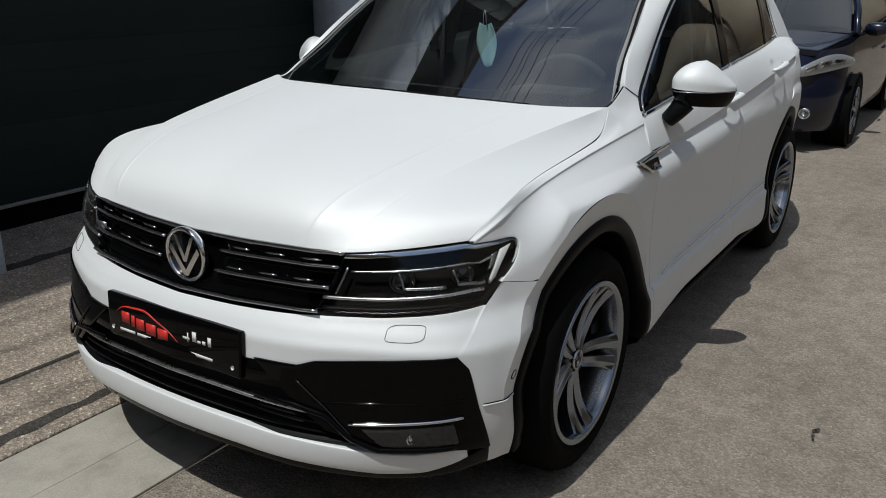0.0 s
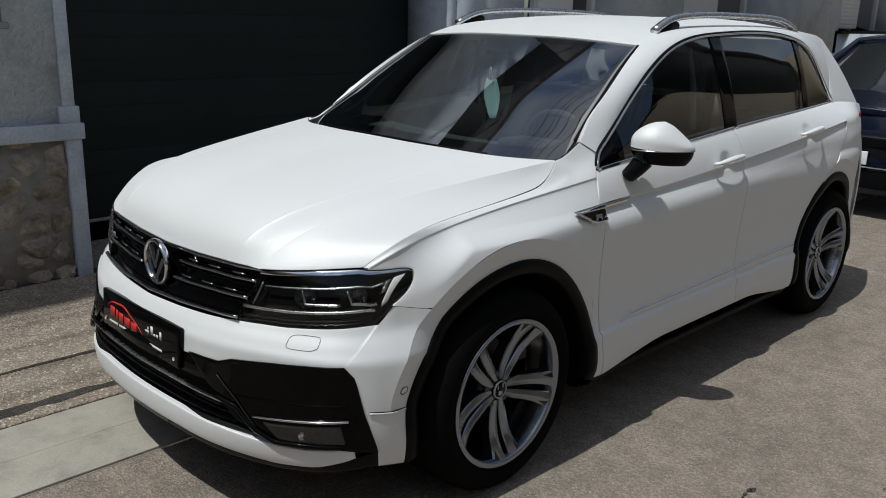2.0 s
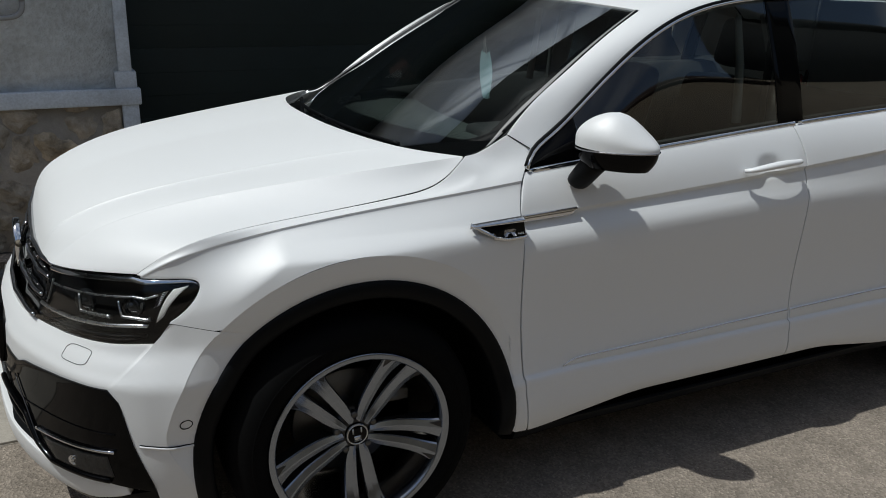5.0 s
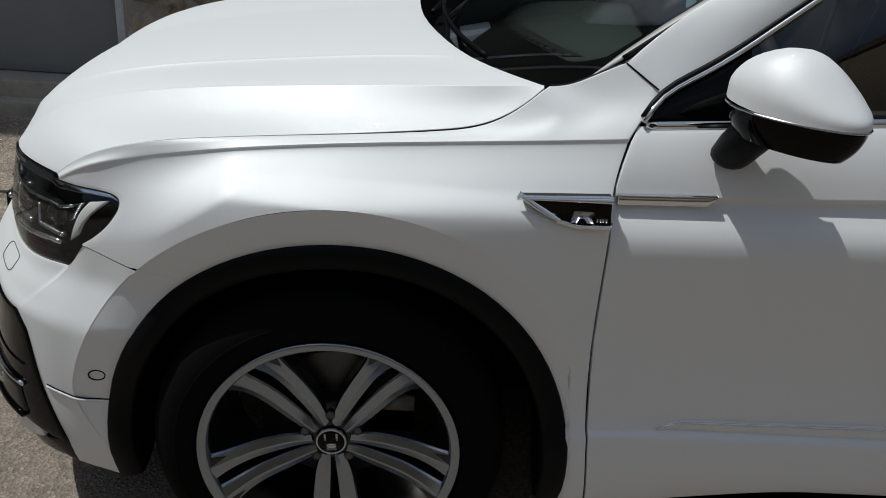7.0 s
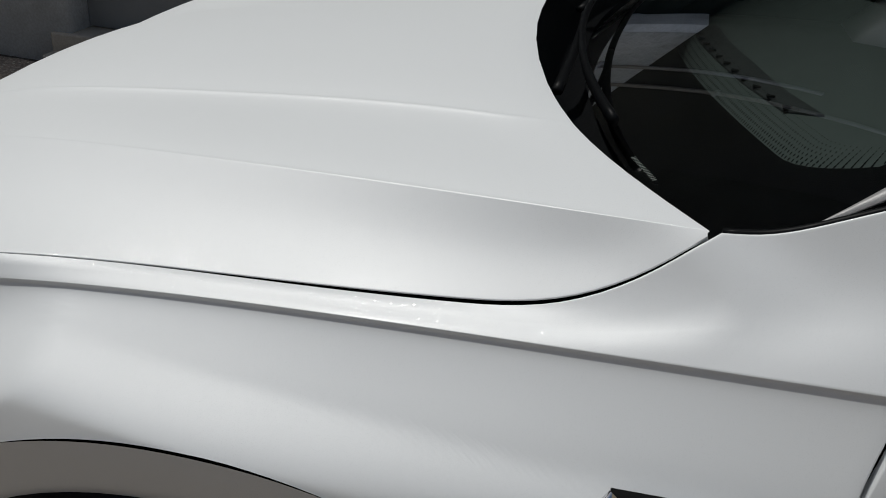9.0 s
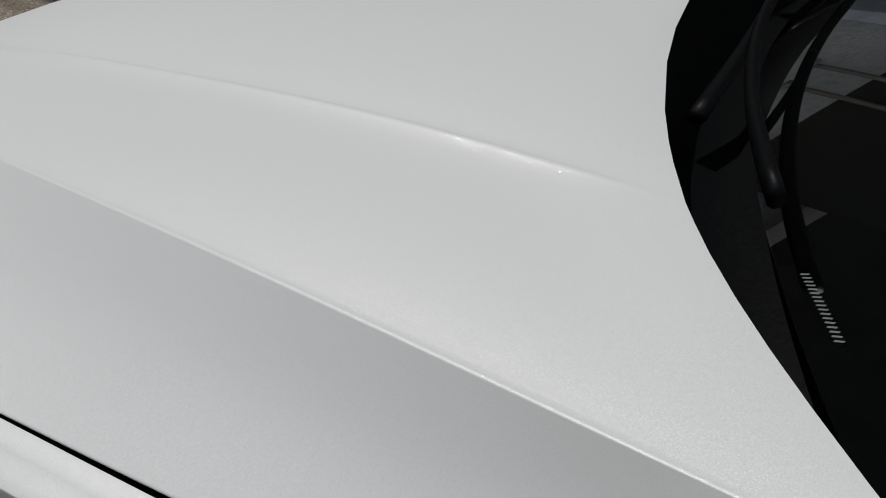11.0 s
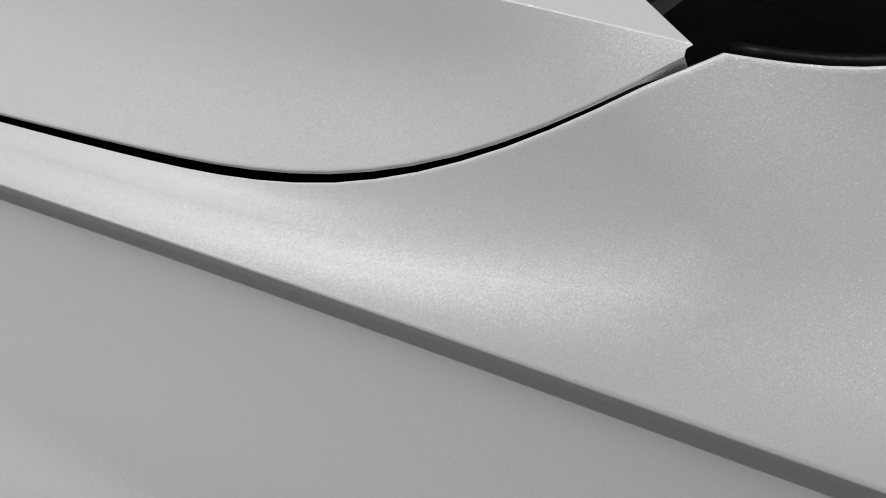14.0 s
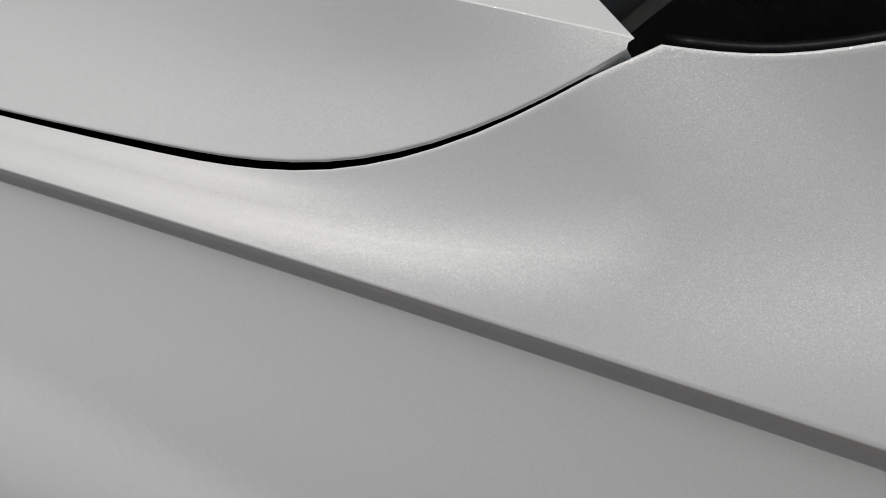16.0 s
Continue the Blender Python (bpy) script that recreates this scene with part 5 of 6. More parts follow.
# ---- wheels ----
def wheel():
    rim = part("wheel", mesh(*lathe([(.262, .042), (.263, .058), (.261, .063), (.259, .065), (.246, .0625), (.243, .060), (.240, .052), (.237, .034)], 72)), ALLOY, car, "alloy wheel with five twin spokes")
    part("barrel", mesh(*lathe([(.236, .036), (.232, .01), (.226, -.05), (.222, -.14), (.235, -.19)], 64)), plain("barrel_paint", (.60, .61, .63), .20, metal=1.0, vary=.05), rim, "bright inner side of the rim")
    part("tyre", mesh(*lathe([(.235, -.195), (.28, -.205), (.335, -.195), (.350, -.175), (.356, -.15), (.3575, -.09), (.356, -.00), (.350, .029), (.338, .050), (.315, .064), (.290, .066), (.266, .060), (.258, .050)], 80)), RUBBER, rim, "black road tyre")
    for y in (-.14, -.10, -.06, -.02):
        part("tread_groove", mesh(*lathe([(.3579, y - .004), (.3585, y), (.3579, y + .004)], 72)), DARK, rim)
    part("sidewall_ring", mesh(*lathe([(.300, .065), (.303, .0675), (.306, .065)], 72)), RUBBER, rim)
    part("brake_disc", mesh(*lathe([(.02, -.075), (.155, -.075), (.158, -.080), (.158, -.095), (.02, -.098)], 48)), STEEL, rim, "steel brake disc")
    part("hub", mesh(*lathe([(.0, .008), (.035, .008), (.060, .000), (.075, -.02), (.080, -.06), (.06, -.09)], 40)), ALLOY_DARK, rim)
    part("hub_cap", mesh(*lathe([(.0, .0185), (.028, .0185), (.031, .016), (.033, .008)], 36)), GLOSS, rim, "round hub cap with plain silver marks")
    part("cap_ring", mesh(*lathe([(.0275, .0185), (.029, .0205), (.031, .019), (.032, .014)], 36)), SATIN, rim)
    for a in ((-.012, .016, .004), (.012, .016, .004), (0, -.008, .02)):
        part("cap_mark", mesh(*box(a[0] - a[2] / 2, a[0] + a[2] / 2, .018, .020, a[1] - .012, a[1] + .004)), SATIN, rim)
    for k in range(5):
        w0 = math.pi / 2 + k * 2 * math.pi / 5 + math.pi
        for sgn in (-1, 1):
            # outline across the spoke along its length: radius, middle offset, half width, face height
            st = spline([(.036, .013, .0105, .010), (.070, .0195, .0160, .008), (.11, .0245, .0185, .010), (.16, .0290, .0200, .017), (.21, .0345, .0235, .036), (.246, .0405, .0330, .058)], 16)
            across_spoke = [(-1, -.045), (-1, -.006), (-.86, -.0015), (-.10, .0042), (.12, .0042), (.86, -.0015), (1, -.006), (1, -.045)]
            V, F, ids = [], [], []
            for q in range(7):
                k0 = len(V)
                for r, o, h, y in st:
                    for t, dy in across_spoke[q:q + 2]:
                        tt = sgn * (o + t * h)
                        V.append((r * math.cos(w0) - tt * math.sin(w0), y + dy, r * math.sin(w0) + tt * math.cos(w0)))
                F += [tuple(k0 + c for c in f) for f in grid_faces(16, 2)]
                ids += [1 if q in (0, 6) else 0] * 15
            part("spoke", mesh(V, F, True, ids), [ALLOY, ALLOY_DARK], rim, "machined spoke with dark flanks")
            # small dark triangular plate on the outer end, drawn in place of a pocket
            tri = [(.206, .047), (.240, .044), (.240, .064)]
            V = [(r * math.cos(w0) - sgn * o * math.sin(w0), y + dy, r * math.sin(w0) + sgn * o * math.cos(w0)) for dy in (.0050, -.0060) for (r, o), y in zip(tri, (.0310, .0530, .0510))]
            part("spoke_pocket", mesh(V, [(0, 1, 2), (3, 5, 4), (0, 3, 4, 1), (1, 4, 5, 2), (2, 5, 3, 0)], False), ALLOY_DARK, rim)
        wb = w0 + math.pi / 5
        V, F = lathe([(0, .006), (.008, .006), (.0105, 0), (.0105, -.02)], 12)
        part("wheel_bolt", mesh([(x + .056 * math.cos(wb), y + .004, z + .056 * math.sin(wb)) for x, y, z in V], F), STEEL, rim)
    return rim


first = wheel()
first.matrix_basis = pose(0, .822, WHEEL_Z, 0, 4, 0)
for x, y, rz, spin in ((-2.68, .822, 0, 31), (0, -.822, 180, 12), (-2.68, -.822, 180, 50)):
    copy_thing(first, pose(x, y, WHEEL_Z, 0, 0, rz) @ pose(0, 0, 0, 0, spin, 0))
for s, m in BOTH:
    part("brake_caliper", mesh(*m(join(*[box(-.165, -.085, .755, .81, .34 + k * .03, .42 + k * .03) for k in range(2)]))), STEEL, car, "brake caliper")

# ---- mirrors ----
def mirror_shape(z_lo, z_hi, grow=0.0):
    """Upper or lower shell of the mirror housing, blunt inside and drawn out to a rounded corner."""
    nu, nv = 30, 14
    P = np.zeros((nu, nv, 3))
    for i, w in enumerate(np.linspace(0, 2 * math.pi, nu)):
        for j, t in enumerate(np.linspace(0, 1, nv)):
            cx, cy = np.sign(math.cos(w)) * abs(math.cos(w)) ** .75, np.sign(math.sin(w)) * abs(math.sin(w)) ** .75
            up = z_hi > z_lo
            q = (1 - max(0, (t - .22) / .78) ** 1.8) ** .62 if up else 1 - .22 * t ** 2
            P[i, j] = (cx * (.078 + grow) * q, cy * (.108 + grow) * q, z_lo + (z_hi - z_lo) * t)
    a = P[..., 1]
    P[..., 2] = np.where(z_hi > z_lo, P[..., 2] - (P[..., 2] - z_lo) * .50 * smooth_step(-.01, .12, a), P[..., 2]) - .05 * a
    P[..., 0] -= .035 * smooth_step(-.02, .11, a) * smooth_step(-.045, .045, P[..., 0]) + .018 * a / .1
    return P


for s, m in BOTH:
    T = Matrix.Translation((-.735 if s > 0 else -.805, .935 if s > 0 else .915, 1.118 if s > 0 else 1.105)) @ Matrix.Rotation(radians(14), 4, "Z")

    def placed(P):
        return np.array([[tuple(T @ Vector(p)) for p in r] for r in P])
    mir = part("mirror", mesh(*m(weld(sheet(placed(mirror_shape(.006, .106)), (0, 0, 1), 0)))), PAINT, car, "white door mirror cap over a black base")
    part("lower_shell", mesh(*m(weld(sheet(placed(mirror_shape(.004, -.048, -.002)), (0, 0, -1), 0)))), GLOSS, mir, "black lower shell")
    part("shell_floor", mesh(*m(([tuple(T @ Vector((x, y, -.046))) for x, y, z in mirror_shape(.004, -.048, -.002)[:-1, -1]], [tuple(range(29))]))), CLAD, mir)
    band = mirror_shape(.004, .1, .0005)[:, 0]
    part("turn_signal", mesh(*m(tube([tuple(T @ Vector((x, y, .003))) for x, y, z in band], .0022, 6, caps=False))), SMOKED, mir, "chrome turn signal line")
    foot = [tuple(T @ Vector(p)) for p in spline([(.015, -.06, -.040), (.022, -.085, -.075), (.020, -.112, -.105)], 10)]
    part("mirror_foot", mesh(*m(tube(foot, np.linspace(.050, .038, 10), 16, flat=.75))), CLAD, mir, "black mirror foot")
    part("mirror_glass", mesh(*m(([tuple(T @ Vector(p)) for p in ((-.060, -.075, -.030), (-.060, -.075, .045), (-.075, .040, .030), (-.075, .045, -.025))], [(0, 1, 2, 3)]))), CHROME, mir, "mirror glass")

# fender badge and door spear
def bevelled_slab(pts, thick=.003):
    """A flat raised mark with the given outline."""
    n = len(pts)
    return [*pts, *[(x, y - thick, z) for x, y, z in pts]], [tuple(range(n))] + [(i, (i + 1) % n, (i + 1) % n + n, i + n) for i in range(n)]


for s, m in BOTH:
    def fl(pts, out):
        return [(x, float(side_y(x, min(z, .90))) - np.interp(z, [.90, .94], [0, .018]) + out, z) for x, z in pts]
    outline = [(-.322, .930), (-.482, .936), (-.482, .888), (-.42, .886), (-.375, .898)]
    n = len(outline)
    V = fl(outline, .012) + fl(outline, -.006)
    badge = part("fender_badge", mesh(V, [tuple(range(n))] + [(i, (i + 1) % n, (i + 1) % n + n, i + n) for i in range(n)], False) if s > 0 else mesh(*flip_y((V, [tuple(range(n))] + [(i, (i + 1) % n, (i + 1) % n + n, i + n) for i in range(n)])), smooth=False), GLOSS, car, "black and chrome fender badge")
    def chrome_bar(a, b, n=20):
        """A rounded bar of the badge's frame between two edge lines."""
        A, B = poly(a, n), poly(b, n)
        return sheet(np.stack([np.array(fl(A + (B - A) * v, .0115 + .0042 * math.sin(math.pi * v) ** .7)) for v in (0, .08, .2, .4, .6, .8, .92, 1)], 1), (0, 1, 0), .010, .001)
    part("badge_rim", mesh(*m(chrome_bar([(-.316, .931), (-.484, .9375)], [(-.345, .924), (-.484, .9245)]))), CHROME, badge, "broad chrome top bar")
    part("badge_rim", mesh(*m(chrome_bar([(-.316, .931), (-.345, .912), (-.377, .897)], [(-.345, .924), (-.372, .910), (-.395, .8965)]))), CHROME, badge, "chrome pointed end")
    part("badge_rim", mesh(*m(chrome_bar([(-.377, .897), (-.42, .8855), (-.484, .8860)], [(-.395, .8965), (-.425, .8900), (-.484, .8905)]))), CHROME, badge, "thin chrome lower edge")
    part("badge_mark", mesh(*m(bevelled_slab(fl([(-.409, .8935), (-.416, .9120), (-.447, .9125), (-.453, .9090), (-.447, .9030), (-.451, .8935), (-.440, .8935), (-.434, .9010), (-.425, .9010), (-.421, .8935)], .0152)))), SMOKED, badge, "small slanted silver mark")
    for k in range(4):
        x = -.4555 - k * .0052
        part("badge_mark", mesh(*m(bevelled_slab(fl([(x, .8965), (x - .001, .9015), (x - .0036, .9015), (x - .0030, .8965)], .0148)))), SATIN, badge)
    xs = np.linspace(-.497, -.676, 40)
    sp = np.stack([xs, *on_x(CHAR, xs)], 1) + np.array([0, 0, -.007])
    cut = .016 * smooth_step(-.655, -.676, xs)
    rows = ((-.004, -.0105, 1), (.0065, -.0098, 1), (.0082, -.0070, .8), (.0088, .0050, 0), (.0072, .0068, 0), (.0080, .0084, 0), (.0070, .0098, 0), (-.004, .0105, 0))
    V = [(p[0], p[1] + a, p[2] + b + c * e) for p, e in zip(sp, cut) for a, b, c in rows]
    part("door_spear", mesh(*m((V, grid_faces(40, 8) + [tuple(range(8)), tuple(range(len(V) - 8, len(V)))[::-1]]))), CHROME, badge, "chrome spear on the door")

# ---- cabin ----
part("dashboard", mesh(*sheet(np.stack([np.array([(x - .10 * (abs(y) / .7) ** 2, y, z) for y in np.linspace(-.70, .70, 21)]) for x, z in ((-.30, 1.000), (-.45, 1.035), (-.62, 1.055), (-.75, 1.045), (-.80, .99), (-.78, .85), (-.70, .6))], 1), (0, 0, 1), .01)), DASH, car, "dark grey dashboard")
part("instrument_hood", bevelled(box(-.82, -.64, .20, .52, 1.02, 1.085), .03, 3), TRIM_DARK, car, "hood over the instruments")
slot = spline([(-.372, -.34), (-.386, -.187), (-.418, -.007), (-.443, .102), (-.480, .215)], 60)
dash_z = lambda x, y: float(np.interp(-x - .10 * (abs(y) / .7) ** 2, [.30, .45, .62, .75], [1.000, 1.035, 1.055, 1.045]))
vent = part("demister_slot", mesh(*sheet(np.array([[(x - d, y + .3 * d, dash_z(x - d, y) + .0035) for d in (0, .012, .03, .045)] for x, y in slot]), (0, 0, 1), .004)), TRIM_DARK, car, "long curved demister slot")
for x, y in slot[4::5]:
    part("slot_tooth", mesh(*([(x + a, y + b, dash_z(x, y) + c) for c in (.006, .009) for a, b in ((.003, -.006), (-.008, -.002), (.003, .006))], [(0, 1, 2), (3, 4, 5), (0, 1, 4, 3), (1, 2, 5, 4), (2, 0, 3, 5)]), smooth=False), DARK, vent)
ring = [(-.90 + .06 * math.sin(w), .36 + .185 * math.cos(w), 1.02 + .17 * math.sin(w)) for w in np.linspace(0, 2 * math.pi, 49)]
steer = part("steering_wheel", mesh(*tube(ring, .016, 10, caps=False)), TRIM_DARK, car, "dark leather steering wheel")
part("steering_boss", bevelled(box(-.905, -.86, .27, .45, .96, 1.07), .02, 3), TRIM_DARK, steer)
for y in (.36, -.36):
    seat = part("front_seat", bevelled(box(-1.55, -1.08, y - .25, y + .25, .45, .68), .06, 3), BROWN if y < 0 else SEAT, car, "front seat with headrest")
    ob = part("seat_back", bevelled(box(-.07, .07, y - .24, y + .24, 0, .62), .06, 3), BROWN if y < 0 else SEAT, seat)
    ob.matrix_basis = pose(-1.56, 0, .62, 0, -16, 0)
    ob = part("headrest", bevelled(box(-.05, .05, y - .13, y + .13, .66, .84), .04, 3), SEAT, seat)
    ob.matrix_basis = pose(-1.56, 0, .62, 0, -16, 0)
part("rear_seat", bevelled(box(-2.55, -2.35, -.62, .62, .45, 1.12), .07, 3), SEAT, car, "dark rear bench")
part("headliner", mesh(*sheet(np.concatenate([(roof_half * [1, -1, 1])[:, :0:-1], roof_half], 1) * np.array([1, .97, 1]) - np.array([0, 0, .035]), (0, 0, -1), .01)), HEADLINER, car, "grey headliner")
part("rear_view_mirror", bevelled(box(-.87, -.83, -.12, .12, 1.345, 1.405), .026, 4), CLAD, car, "dark rear-view mirror")
part("cabin_floor", mesh(*box(-3.2, -.5, -.76, .76, .30, .44)), DARK, car)
for s, m in BOTH:
    part("door_card", mesh(*m(sheet(np.stack([np.array([(x, on_x(BELT, x)[0] - d, on_x(BELT, x)[1] - e) for x in np.linspace(-.62, -2.75, 30)]) for d, e in ((.012, -.014), (.03, -.015), (.06, -.004), (.07, .2), (.06, .6))], 1), (0, -1, 0), .01))), TRIM_DARK, car, "dark inner door trim")
    part("pillar_lining", mesh(*m(tube([(-1.60, .70, 1.10), (-1.62, .655, 1.30), (-1.60, .60, 1.47)], [.045, .04, .035], 8))), TRIM_BEIGE, car, "pale pillar lining")
    part("pillar_lining", mesh(*m(tube([(-1.44, .665, 1.11), (-1.45, .64, 1.30), (-1.45, .605, 1.46)], [.016, .014, .010], 8))), TRIM_BEIGE, car, "pale pillar lining")
    part("seat_belt", mesh(*m(tube([(-1.56, .66, 1.38), (-1.53, .69, .80)], .018, 6, flat=.2))), TRIM_DARK, car)
    part("pillar_lining", mesh(*m(tube(along(PILLAR[3:30], 20) - np.array([.03, .035, .015]), .022, 8))), TRIM_DARK, car, "dark pillar lining")
    edge = along(ws_side[4:], 40)
    wide = np.interp(np.linspace(0, 1, 40), [0, .12, .25, 1], [.002, .013, .017, .009])[:, None]
    run = np.gradient(edge, axis=0)
    run /= np.linalg.norm(run, axis=1, keepdims=True)
    side = np.cross(np.array([.40, .50, .77]), run)
    side /= np.linalg.norm(side, axis=1, keepdims=True)
    side *= np.sign(side[:, 1:2])
    trim = np.stack([edge + np.array([.001, .003, .003]) + side * wide * f + np.array([.5, .2, .83]) * q for f, q in ((0, 0), (-.2, .0010), (-.5, .0016), (-.8, .0012), (-1, 0))], 1)
    part("screen_trim", mesh(*m(sheet(trim, (.4, .5, .77), .005, .001))), STRIP, windscreen, "satin grey trim strip beside the glass")

# folded cloth mask hanging from the rear-view mirror
mask = thing("face_mask", "pale blue pleated cloth mask hanging from the rear-view mirror", "mask")
mask.location = (-.835, -.010, 1.13)
mv = np.array([[(.0025 * math.sin(j * 3.1) + .010 * math.sin(i * .8), (-.5 + i / 8) * (.030 + .062 * math.sin(math.pi * min(1, .12 + j / 12))) + .016 * (j / 10), .165 - .165 * j / 10 + .010 * abs(i - 4) / 4) for j in range(11)] for i in range(9)])
part("mask_cloth", mesh(*sheet(mv, (1, 0, 0), .003)), MASK_BLUE, mask)
for y in (-.010, .008):
    part("ear_loop", mesh(*tube([(0, y, .160), (.005, y * .5, .21), (.0, 0, .245)], .0018, 6)), WHITE, mask)
# small white number bars behind the glass
near = ws.reshape(-1, 3)


def glass_z(x, y):
    """Height of the windscreen over a point."""
    k = np.argsort((near[:, 0] - x) ** 2 + (near[:, 1] - y) ** 2)[:9]
    A = np.column_stack([near[k, :2], np.ones(9)])
    return float(np.linalg.lstsq(A, near[k, 2], rcond=None)[0] @ [x, y, 1])


chars = []
for t in np.linspace(0, 1, 17):
    cx, cy = -.298 - t * .023, .510 + t * .057
    quad = [(cx + a * .92 + b * .38, cy - a * .38 + b * .92) for a, b in ((-.0023, -.0006), (.0023, -.0006), (.0023, .0006), (-.0023, .0006))]
    chars.append(([(p, q, glass_z(p, q) - .0035) for p, q in quad], [(0, 1, 2, 3)]))
part("number_strip", mesh(*join(*chars)), plain("pale_print", (.36, .36, .36), .6), windscreen, "row of tiny pale bars under the glass")

# ---- the street: road, gutter, pavement ----
def surface(x0, x1, y0, y1, height, nx, ny):
    xs, ys = np.linspace(x0, x1, nx), np.linspace(y0, y1, ny)
    return np.array([[(x, y, height(x, y)) for y in ys] for x in xs])


def wob(x, y, f=1.5, k=0.0):
    return noise.noise(Vector((x * f, y * f, k)))


def pave_z(x, y):
    return float(np.interp(-y, [.68, 2.1, 2.6, 3.0], [.022, .095, .170, .172])) + .004 * wob(x, y)


far = 600
tagged(part("ground", mesh(*sheet(surface(-far, far, -far, far, lambda x, y: 0.0, 3, 3), (0, 0, 1), 0)), ASPHALT, None, "worn grey-brown asphalt road in the sun", "structure"), "", "road")
gutter = tagged(part("gutter", mesh(*sheet(surface(-30, 9, -.665, -.150, lambda x, y: .004, 3, 3), (0, 0, 1), .01)), MORTAR, None, "flat pale concrete gutter strip along the road", "structure"), "", "gutter")
rnd = random.Random(4)
x = -9.0
while x < 5.0:
    w = rnd.uniform(.85, 1.35)
    for y0, y1 in ((-.655, -.405), (-.398, -.155)):
        g = surface(x, x + w - .007, y0, y1, lambda a, b: .014 + .0025 * wob(a, b, 5, 2) + .02 * 0, 9, 5)
        part("slab", mesh(*sheet(g, (0, 0, 1), .012, .003)), CONCRETE, gutter)
    x += w
pavement = tagged(part("pavement", mesh(*sheet(surface(-30, 9, -3.1, -.668, pave_z, 120, 30), (0, 0, 1), .03, .008)), PAVING, None, "patched asphalt pavement rising to the wall", "structure"), "", "pavement")
TAR = asphalt_material("dark_crack_filler", (.060, .054, .048), 1.6)


def crack(y, wide, seed, rough):
    xs = np.linspace(-9, 7, 420)
    a = np.array([(q, y + wide * .5 + rough * wob(q, seed, 2.2) + rough * .5 * wob(q, seed, 13), 0) for q in xs])
    b = np.array([(q, y - wide * .5 + rough * wob(q, seed + 3, 2.2) + rough * .6 * wob(q, seed + 5, 11), 0) for q in xs])
    P = np.stack([a, (a + b) / 2, b], 1)
    for i in range(P.shape[0]):
        for j in range(3):
            P[i, j, 2] = pave_z(P[i, j, 0], P[i, j, 1]) + (.0045 if j == 1 else .002)
    return P


part("crack", mesh(*sheet(crack(-1.105, .020, 1, .012), (0, 0, 1), 0)), TAR, pavement, "dark lengthwise crack")
part("crack", mesh(*sheet(crack(-.755, .055, 8, .030), (0, 0, 1), 0)), TAR, pavement, "dark ragged joint beside the gutter")
part("wall_foot", mesh(*sheet(crack(-2.115, .06, 15, .03), (0, 0, 1), 0)), TAR, pavement, "dark ragged strip along the foot of the wall")
# tar spots on the road
for cx, cy, n in ((-.60, 1.47, 5), (-.95, 1.80, 2), (-.20, 2.0, 1)):
    spot = thing("tar_spot", "dark tar drip mark on the asphalt", "stain")
    for k in range(n):
        a, b, r = cx + rnd.uniform(-.06, .06), cy + rnd.uniform(-.015, .015), rnd.uniform(.006, .018)
        V = [(a + r * (1 + .35 * wob(k, w, 3)) * math.cos(w), b + .5 * r * math.sin(w), .004 + .001 * (q > 0)) for q in (0, 1) for w in np.linspace(0, 2 * math.pi, 12, endpoint=False)]
        part("drip", mesh(V[:12], [tuple(range(12))]), TAR, spot)

# ---- the house beside the car ----
WALL_Y = -2.10
house = tagged(part("wall_house", mesh(*box(.235, 1.36, WALL_Y - .45, WALL_Y, .88, 9.6)), ROUGHCAST, None, "grey roughcast house wall above a rubble stone base", "structure"), "", "wall")
part("plinth_core", mesh(*box(.235, 1.33, WALL_Y - .45, WALL_Y - .009, -.1, .88)), MORTAR, house, "mortar behind the stones")
part("ledge", bevelled(box(.150, 1.335, WALL_Y - .05, WALL_Y + .035, .862, .950), .008), PLASTER, house, "smooth grey ledge over the stone base")
part("corner_band", bevelled(box(.185, .252, WALL_Y - .47, WALL_Y + .014, 1.035, 1.79), .006), PLASTER, house, "smooth grey corner band")
part("corner_band", bevelled(box(.165, .275, WALL_Y - .47, WALL_Y + .020, .945, 1.040), .006), PLASTER, house)
part("corner_band", bevelled(box(.165, .252, WALL_Y - .47, WALL_Y + .024, .0, .870), .010), PLASTER, house, "plastered corner of the base")


def cell(seeds, k, x0, x1, z0, z1):
    """The polygon of all places nearer to seed k than to the other seeds."""
    P = [(x0, z0), (x1, z0), (x1, z1), (x0, z1)]
    a = seeds[k]
    for j, b in enumerate(seeds):
        if j == k:
            continue
        mx, mz, nx, nz = (a[0] + b[0]) / 2, (a[1] + b[1]) / 2, b[0] - a[0], b[1] - a[1]
        side = [(p[0] - mx) * nx + (p[1] - mz) * nz for p in P]
        out = []
        for i in range(len(P)):
            q, s0, s1 = P[(i + 1) % len(P)], side[i], side[(i + 1) % len(P)]
            if s0 <= 0:
                out.append(P[i])
            if s0 * s1 < 0:
                f = s0 / (s0 - s1)
                out.append((P[i][0] + (q[0] - P[i][0]) * f, P[i][1] + (q[1] - P[i][1]) * f))
        P = out
        if len(P) < 3:
            return None
    return P


